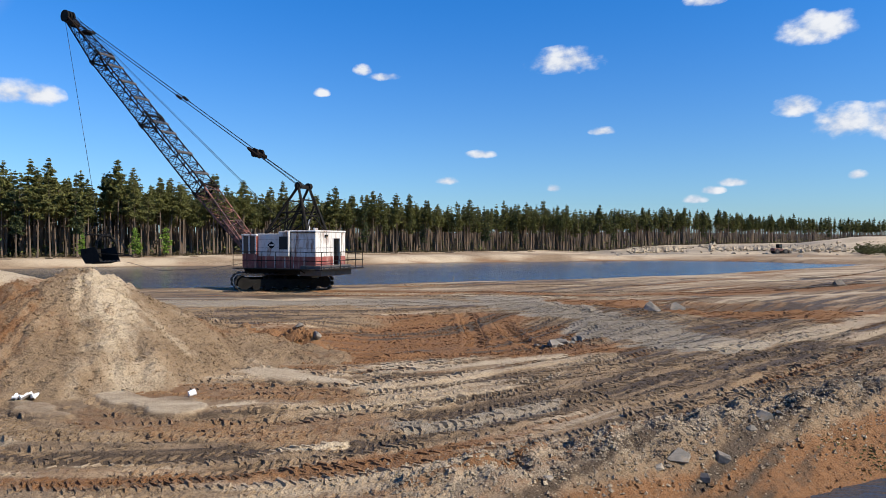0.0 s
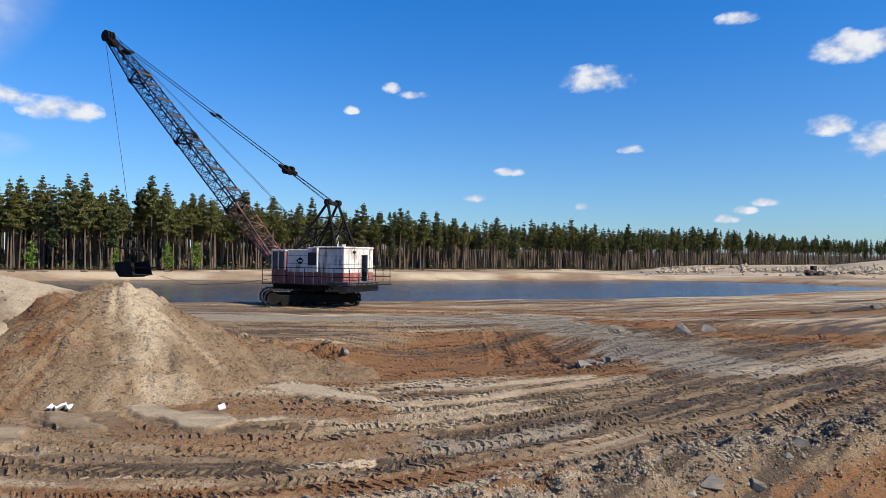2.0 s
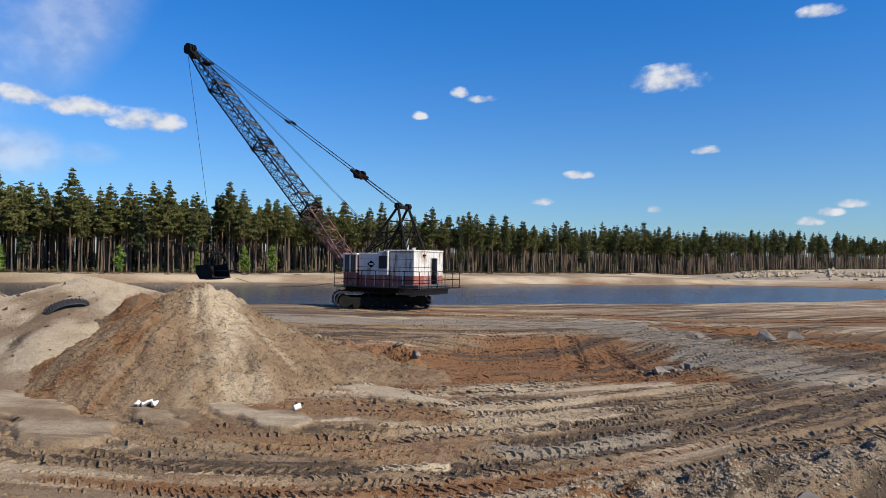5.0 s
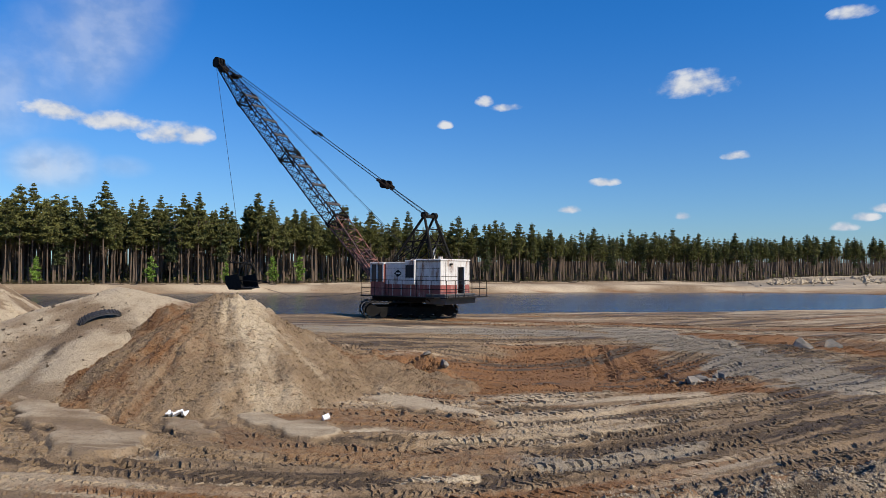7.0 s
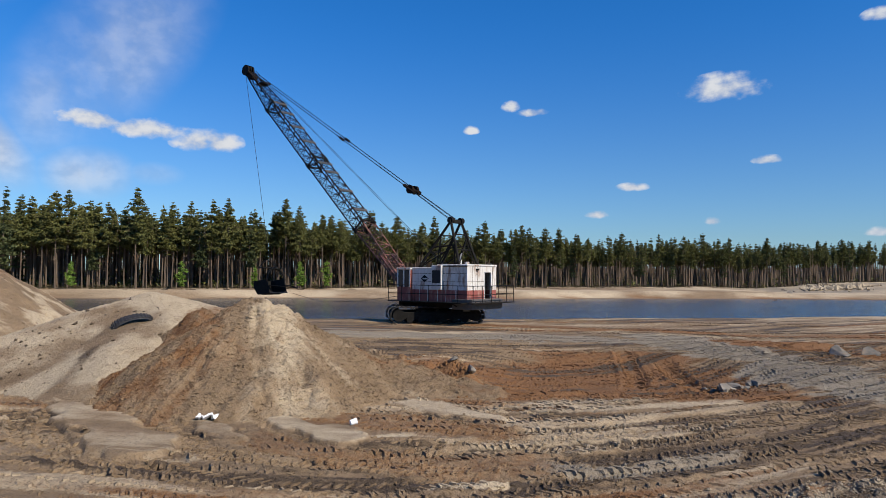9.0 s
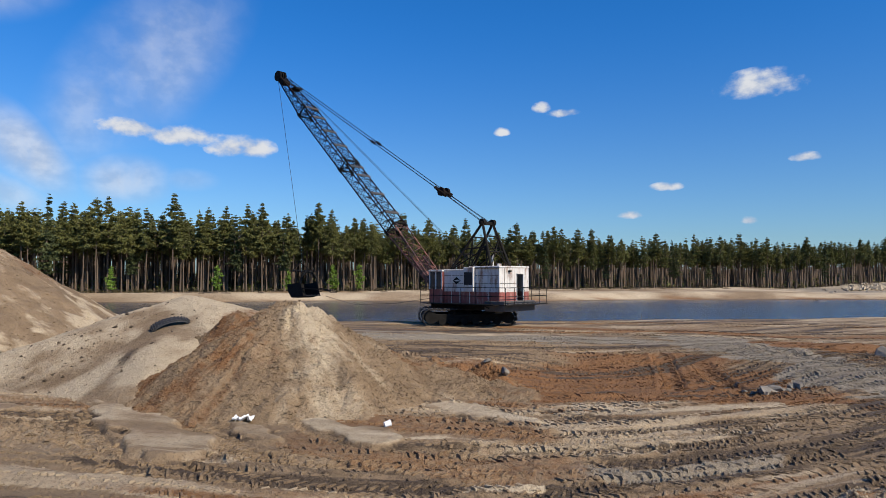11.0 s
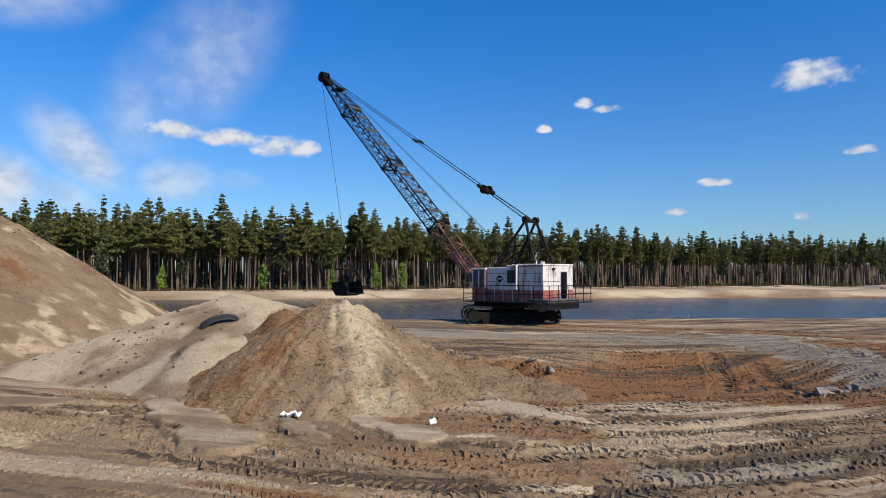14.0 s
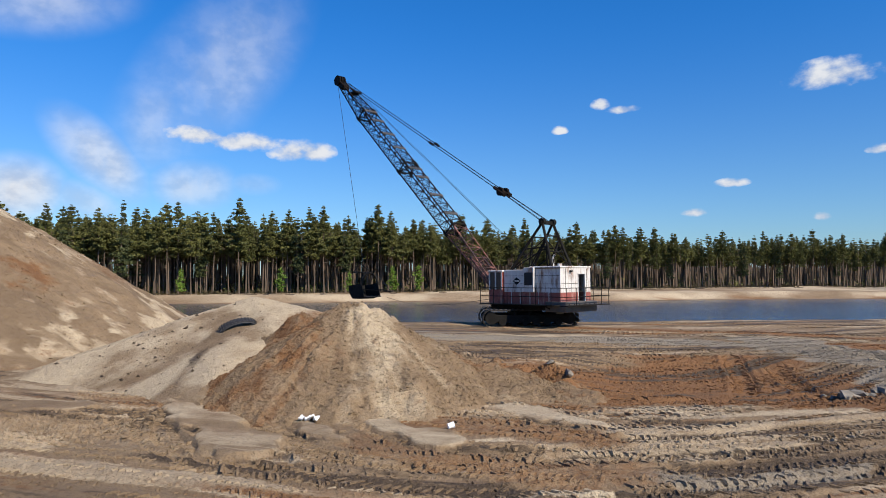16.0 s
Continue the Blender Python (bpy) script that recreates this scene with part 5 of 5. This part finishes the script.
def far_height(az, r):
    x, y = r * math.sin(radians(az)), r * math.cos(radians(az))
    return x, y, ground_at(x, y)


# rubble banked up before the wood, beyond the lake's end
for k in range(40):
    x, y, _ = far_height(rng.uniform(14, 33), rng.uniform(150, 185))
    s = float(rng.uniform(0.2, 0.5))
    stone(rng, "rock", "pale grey block of blasted rubble", x, y, s * 1.5, s, s * 0.7, "far rubble")
for az, r in ((14.6, 139), (18.4, 128), (21.5, 131), (24.0, 116), (26.2, 112), (30.5, 62), (28.0, 140)):
    x, y, _ = far_height(az, r)
    stone(rng, "rock", "dark stone lying on the far shore", x, y, 0.7, 0.5, 0.45, "shore stones")


def loader(x, y, z, turn, size):
    root = thing("wheel_loader", "dark parked wheel loader beside the far rubble", "loader", pose(x, y, z, 0, 0, turn) @ Matrix.Diagonal((size, size, size, 1)))
    part("body", Shape().box(-2.4, 0.4, -1.0, 1.0, 0.8, 1.7, 0.1).box(0.4, 1.9, -0.7, 0.7, 0.8, 1.4, 0.08), BOOM_RED, root)
    cab = part("cab", Shape().box(-0.7, 0.5, -0.75, 0.75, 1.7, 2.9, 0.1), BLACK, root)
    part("window_pane", Shape().box(-0.6, 0.4, -0.77, -0.752, 2.0, 2.75), glass, cab)
    for wx in (-1.5, 1.3):
        for wy in (-1.0, 1.0):
            wheel = part("wheel", Shape().disc((wx, wy, 0.7), (0, 1, 0), 0.7, 0.5, 20), RUBBER, root)
            part("rim", Shape().disc((wx, wy * 1.26, 0.7), (0, 1, 0), 0.32, 0.06, 14), GREY_STEEL, wheel)
    part("arm", Shape().tube((0.9, 0, 1.4), (2.6, 0, 0.7), 0.16), BOOM_RED, root)
    part("bucket", Shape().box(2.5, 3.3, -1.2, 1.2, 0.1, 0.2).box(2.45, 2.55, -1.2, 1.2, 0.1, 1.0).box(2.5, 3.2, -1.2, -1.12, 0.15, 0.8).box(2.5, 3.2, 1.12, 1.2, 0.15, 0.8), GREY_STEEL, root)


lx, ly, lz = far_height(26.6, 152)
loader(lx, ly, lz, 8, 0.66)

# driftwood and roots along the far bank
for k in range(26):
    az = rng.uniform(-40, 12)
    x, y = edge_point(az, rng.uniform(-8, -3))
    z = ground_at(x, y)
    a, n = rng.uniform(-0.5, 0.5), float(rng.uniform(0.8, 2.4))
    log = Shape().tube((0, 0, 0), (n * 0.5, 0.05, 0.04), 0.12, 0.10, 7).tube((n * 0.5, 0.05, 0.04), (n, -0.05, 0.0), 0.10, 0.06, 7).tube((n * 0.45, 0, 0.05), (n * 0.6, 0.25, 0.3), 0.04, 0.015, 5)
    tagged(part("log", log, TIMBER, at=pose(x, y, z + 0.06, 0, 0, math.degrees(a))), "short dark driftwood log on the sand bank", "log", "driftwood")
tagged(part("stake", Shape().tube((0, 0, -0.6), (0.05, 0, 0.55), 0.045, 0.03, 7).tube((0.03, 0, 0.25), (0.16, 0.02, 0.5), 0.02, 0.01, 5), TIMBER, at=pose(0.9, 60.6, ground_at(0.9, 60.6))), "dark wooden stake at the water's edge", "stake")

# stump shape standing in for a small dark machine at the water's edge
sx, sy, sz = far_height(13.4, 121)
stump = thing("tree_stump", "small dark object on the shore, shaped as an upturned stump", "stump", pose(sx, sy, sz, 0, 0, 25))
part("trunk", Shape().tube((-0.9, 0, 0.3), (0.2, 0, 0.55), 0.26, 0.34, 9), TIMBER, stump)
for k in range(9):
    a = 2 * math.pi * k / 9
    part("root", Shape().line([(0.2, 0, 0.55), (0.45, 0.45 * math.cos(a), 0.6 + 0.4 * math.sin(a)), (0.4, 0.95 * math.cos(a + 0.2), 0.65 + 0.6 * math.sin(a + 0.2))], 0.07, 5), TIMBER, stump)

# shrubs on the sand hill beyond the lake's end
for k in range(16):
    x, y, z = far_height(rng.uniform(30.5, 34.5), rng.uniform(150, 172))
    shrub = thing("shrub", "low green shrub growing on the sandy hill", "shrub", pose(x, y, z), "hill shrubs")
    twigs = Shape()
    for _ in range(6):
        twigs.tube((0, 0, -0.1), (rng.normal(0, 0.6), rng.normal(0, 0.6), rng.uniform(0.8, 1.7)), 0.03, 0.01, 4)
    part("stems", twigs, BARK, shrub)
    pts = np.stack([rng.normal(0, 0.75, 90), rng.normal(0, 0.75, 90), 0.25 + np.abs(rng.normal(0.5, 0.5, 90))], 1)
    v, f = tufts(rng, pts, np.full(90, 0.3), 5)
    part("leaves", Shape().add(v, f.tolist()), NEEDLES, shrub)

# litter before the sand heap
def crumpled(name, label, category, x, y, size, mat):
    bm = bmesh.new()
    bmesh.ops.create_grid(bm, x_segments=10, y_segments=8, size=1)
    for v in bm.verts:
        n = noise.noise(Vector((v.co.x * 1.7, v.co.y * 1.7, 3))) + 0.5 * noise.noise(Vector((v.co.x * 4, v.co.y * 4, 9)))
        v.co = Vector((v.co.x * size + 0.05 * n, v.co.y * size * 0.7, 0.10 + 0.13 * n))
    me = bpy.data.meshes.new(name)
    bm.to_mesh(me)
    bm.free()
    me.materials.append(mat)
    ob = new(name, me)
    m = ob.modifiers.new("thickness", "SOLIDIFY")
    m.thickness = 0.02
    ob.matrix_basis = pose(x, y, ground_at(x, y) + 0.01, 0, 0, 20)
    return tagged(ob, label, category)


crumpled("plastic_sheet", "crumpled white plastic sheet lying on the sand", "plastic sheet", -9.25, 14.85, 0.24, PLASTIC)
can = thing("paint_bucket", "small white tipped bucket, its mouth a disc painted dark as shade", "bucket", pose(-5.8, 15.5, ground_at(-5.8, 15.5) + 0.07, 78, 0, 130) @ Matrix.Diagonal((0.75, 0.75, 0.75, 1)))
part("wall", Shape().tube((0, 0, -0.11), (0, 0, 0.09), 0.085, 0.10, 16), PLASTIC, can)
# dark disc on the closed end, painted as the shaded inside
part("mouth", Shape().disc((0, 0, 0.094), (0, 0, 1), 0.088, 0.006, 16), DARK, can)
part("rim", Shape().disc((0, 0, 0.085), (0, 0, 1), 0.108, 0.018, 16), PLASTIC, can)


gx, gy = rng.normal(8.9, 0.6, 260), rng.normal(13.0, 0.22, 260)
gz = ground_height(gx, gy)
gv, gf = tufts(rng, np.stack([gx, gy, gz + 0.02], 1), np.full(260, 0.045), 4)
verge = part("verge_grass", Shape().add(gv, gf.tolist()), NEEDLES)
tagged(verge, "sparse green grass by the ditch puddle", "grass", kind="stuff")


def tread_strip(x, y):
    """A worn tyre half buried in the mound, tread upward."""
    root = thing("old_tyre", "worn black tyre half buried in the pale mound", "tyre", pose(x, y, TYRE_Z, 24, -12, 48) @ Matrix.Diagonal((0.8, 0.8, 0.8, 1)))
    arc = Shape()
    rings, n = 16, 9
    verts, faces = [], []
    for i in range(rings + 1):
        a = math.pi * (0.04 + 0.92 * i / rings)
        for j in range(n):
            b = math.pi * (j / (n - 1))
            r = 0.72 + 0.13 * math.sin(b)
            verts.append((r * math.cos(a), -0.24 * math.cos(b), 0.42 * r * math.sin(a)))
    for i in range(rings):
        faces += [(i * n + j, i * n + j + 1, (i + 1) * n + j + 1, (i + 1) * n + j) for j in range(n - 1)]
    part("carcass", arc.add(verts, faces), RUBBER, root)
    for i in range(14):
        a = math.pi * (0.07 + 0.86 * i / 13)
        for sy in (-1, 1):
            p = Vector((0.85 * math.cos(a), sy * 0.11, 0.42 * 0.85 * math.sin(a)))
            part("tread_block", Shape().box(-0.035, 0.035, -0.09, 0.09, -0.02, 0.012), RUBBER, root, at=Matrix.Translation(p) @ Matrix.Rotation(math.pi / 2 - a, 4, "Y"))


TX, TY = -16.35, 21.45
TYRE_Z = float(middle_heap(np.array([TX]), np.array([TY]))[0]) - 0.05
tread_strip(TX, TY)


# ---- clods and wheel-lug marks ----


def earth_stuff(name, label, category, verts, faces, at_x, at_y, zone, mat):
    """Many small lumps in one mesh: verts is (lumps, corners, 3), faces one lump's faces."""
    n, k = verts.shape[:2]
    f = np.array(faces)
    idx = (np.arange(n)[:, None, None] * k + f[None]).reshape(-1, f.shape[1])
    me = bpy.data.meshes.new(name)
    me.from_pydata(verts.reshape(-1, 3).tolist(), [], idx.tolist())
    layer = me.color_attributes.new("zones", "FLOAT_COLOR", "POINT")
    layer.data.foreach_set("color", np.repeat(zone(at_x, at_y), k, 0).ravel())
    me.materials.append(mat)
    me.update()
    return tagged(new(name, me), label, category, kind="stuff")


OCTA = ((0, 1, 4), (1, 2, 4), (2, 3, 4), (3, 0, 4), (1, 0, 5), (2, 1, 5), (3, 2, 5), (0, 3, 5))


def lumps(n_rng, x, y, z, size):
    """Crooked eight-sided lumps half sunk at the places given."""
    base = np.array([(1, 0, 0), (0, 1, 0), (-1, 0, 0), (0, -1, 0), (0, 0, 1), (0, 0, -1)], float)
    v = base[None] * n_rng.uniform(0.55, 1.25, (len(x), 6, 1)) + n_rng.normal(0, 0.2, (len(x), 6, 3))
    a = n_rng.uniform(0, 6.28, len(x))
    c, s = np.cos(a)[:, None], np.sin(a)[:, None]
    v = np.stack([v[..., 0] * c - v[..., 1] * s, v[..., 0] * s + v[..., 1] * c, v[..., 2] * 0.75], -1)
    return v * size[:, None, None] + np.stack([x, y, z + size * 0.12], -1)[:, None]


def sizes(n, lo, hi):
    return lo * (hi / lo) ** (rng.random(n) ** 2.6)


# crumbs over the near yard, thicker where the ground is churned
n = 52000
x, y = rng.uniform(-16, 20, n), 8.4 + 27 * rng.random(n) ** 1.5
keep = (fbm(x, y, 2.2, 3, 111) + 0.5 * fbm(x / 8, sweep_across(x, y), 0.8, 2, 112) > -0.05) & (slab(x, y)[1] < 0.3)
x, y = x[keep], y[keep]
earth_stuff("earth_crumbs", "loose crumbs of earth scattered over the yard", "earth", lumps(rng, x, y, ground_height(x, y), sizes(len(x), 0.014, 0.07)), OCTA, x, y, ground_zones, EARTH)
# banked rubble at the foot of the far wood
n = 2600
az, r = rng.uniform(15.5, 31, n), rng.normal(176, 7, n)
x, y = r * np.sin(np.radians(az)), r * np.cos(np.radians(az))
k = (forest_depth(x, y) < -2) & (fbm(x, y, 12.0, 3, 131) > -0.12)
x, y = x[k], y[k]
earth_stuff("far_rubble", "pale blasted rubble banked before the far wood", "rubble", lumps(rng, x, y, ground_height(x, y, False) + 0.2, sizes(len(x), 0.25, 0.9)), OCTA, x, y, lambda p, q: np.stack([0 * p, 0.15 + 0 * p, 0.55 + 0 * p, 0.8 + 0 * p], -1), EARTH)
# churned clods beside the ramp
n = 5200
x, y = rng.normal(-15.2, 1.1, n), rng.normal(12.6, 0.6, n)
earth_stuff("churned_clods", "dark churned clods of earth beside the ramp", "earth", lumps(rng, x, y, ground_height(x, y), sizes(n, 0.02, 0.12)), OCTA, x, y, ground_zones, EARTH)
# gravel of the spoil ridge
n = 15000
u = rng.uniform(-1.0, 14, n)
v = rng.normal(-0.35, 0.55, n)
x, y = 0.3 + 0.87 * u + 0.50 * v, 9.7 + 0.50 * u - 0.87 * v
earth_stuff("ridge_gravel", "grey gravel and stones heaped along the ditch", "gravel", lumps(rng, x, y, ground_height(x, y), sizes(n, 0.012, 0.06)), OCTA, x, y, lambda p, q: np.stack([0 * p + 0.15, 0 * p, 0.45 + 0.4 * fbm(p, q, 0.6, 2, 5), 0 * p + 0.6], -1), EARTH)
# crumbs on the heaps
for name, height, zone, x0, x1, y0, y1, n, big in (("heap_crumbs", front_heap, front_zones, -16, -4, 14, 24, 34000, 0.06), ("mound_crumbs", middle_heap, middle_zones, -26, -12, 15.5, 26, 5000, 0.05), ("stockpile_crumbs", big_heap, big_zones, -42, -24, 14, 38, 14000, 0.09)):
    x, y = rng.uniform(x0, x1, n), rng.uniform(y0, y1, n)
    z = height(x, y)
    g = ground_height(x, y)
    keep = z > g + 0.05
    x, y, z = x[keep], y[keep], z[keep]
    earth_stuff(name, "crumbs and clods lying on the sand heap", "earth", lumps(rng, x, y, z, sizes(len(x), 0.012, big)), OCTA, x, y, zone, SPOIL)

# dark pebbles on the pale mound
x, y = rng.normal(-18.6, 2.4, 280), rng.normal(20.4, 2.2, 280)
earth_stuff("mound_pebbles", "dark pebbles strewn over the pale mound", "pebbles", lumps(rng, x, y, middle_heap(x, y), sizes(280, 0.025, 0.10)), OCTA, x, y, lambda p, q: np.stack([0 * p, 1 + 0 * p, 0 * p, 0 * p], -1), SPOIL)

BAR = ((0, 1, 5, 4), (1, 2, 6, 5), (2, 3, 7, 6), (3, 0, 4, 7), (4, 5, 6, 7))


def bars(x, y, turn, length, width, high):
    """Low wedge-sided bars of pressed earth."""
    z = ground_height(x, y)
    c, s = np.cos(turn), np.sin(turn)
    out = []
    for k, zz in ((1.0, -0.05), (0.72, 1.0)):
        for i, j in ((-1, -1), (1, -1), (1, 1), (-1, 1)):
            p, q = i * length / 2 * k, j * width / 2 * k
            out.append(np.stack([x + p * c - q * s, y + p * s + q * c, z + (high * zz if zz > 0 else zz)], -1))
    return np.stack(out, 1) + rng.normal(0, 0.007, (len(x), 8, 3))


px, py, pt, pl = [], [], [], []
for line, w, depth in TRACK_LINES:
    s = np.concatenate([[0], np.cumsum(np.hypot(*np.diff(line, axis=0).T))])
    at = np.arange(0.2, s[-1] - 0.6, 0.19)
    bx, by = np.interp(at, s, line[:, 0]), np.interp(at, s, line[:, 1])
    head = np.arctan2(np.gradient(by), np.gradient(bx))
    for side in (-1, 1):
        off = side * w * 0.52
        k = rng.random(len(at)) > 0.06
        px.append((bx - np.sin(head) * off + (0.10 if side > 0 else 0) * np.cos(head))[k])
        py.append((by + np.cos(head) * off + (0.10 if side > 0 else 0) * np.sin(head))[k])
        pt.append((head + math.pi / 2 + side * -0.62)[k])
        pl.append(np.full(k.sum(), w * 1.05))
for row in range(520):  # older, fainter passes
    s0 = 5.0 + (row % 112) * 0.31 + rng.uniform(-0.12, 0.12)
    start, length = rng.uniform(-20, 14), rng.uniform(2.5, 9)
    bx = np.arange(start, min(start + length, 26), rng.uniform(0.14, 0.20))
    by = s0 + 0.45 * (np.sqrt((bx + 1) ** 2 + 9) + bx + 1)
    if len(bx) < 3:
        continue
    head = np.arctan2(np.gradient(by), np.gradient(bx))
    k = (by > 8.3) & (by < 44) & (rng.random(len(bx)) > 0.14)
    px.append(bx[k])
    py.append(by[k])
    pt.append((head + math.pi / 2 + rng.choice((-0.6, 0.6)))[k])
    pl.append(np.full(k.sum(), rng.uniform(0.16, 0.34)))
for row in range(46):  # passes along the shore
    y0, start, length = rng.uniform(41, 54), rng.uniform(-24, 34), rng.uniform(8, 26)
    bx = np.arange(start, start + length, 0.30)
    by = y0 + 0.012 * (bx - 4) ** 2 + 0.02 * bx
    k = rng.random(len(bx)) > 0.1
    px.append(bx[k])
    py.append(by[k])
    pt.append(np.full(k.sum(), math.pi / 2 + rng.choice((-0.6, 0.6))))
    pl.append(np.full(k.sum(), rng.uniform(0.4, 0.6)))
px, py, pt, pl = (np.concatenate(q) for q in (px, py, pt, pl))
keep = (slab(px, py)[1] < 0.3) & (berm(px, py) < -0.6) & (front_heap(px, py) < ground_height(px, py) + 0.02)
px, py, pt, pl = px[keep], py[keep], pt[keep], pl[keep]
earth_stuff("tread_marks", "rows of wheel-lug marks pressed up in damp earth", "tyre tracks", bars(px, py, pt, pl * rng.uniform(0.75, 1.1, len(pl)), 0.062, rng.uniform(0.016, 0.036, len(px))), BAR, px, py, lambda p, q: ground_zones(p, q) * (1, 0.55, 1, 1), EARTH)
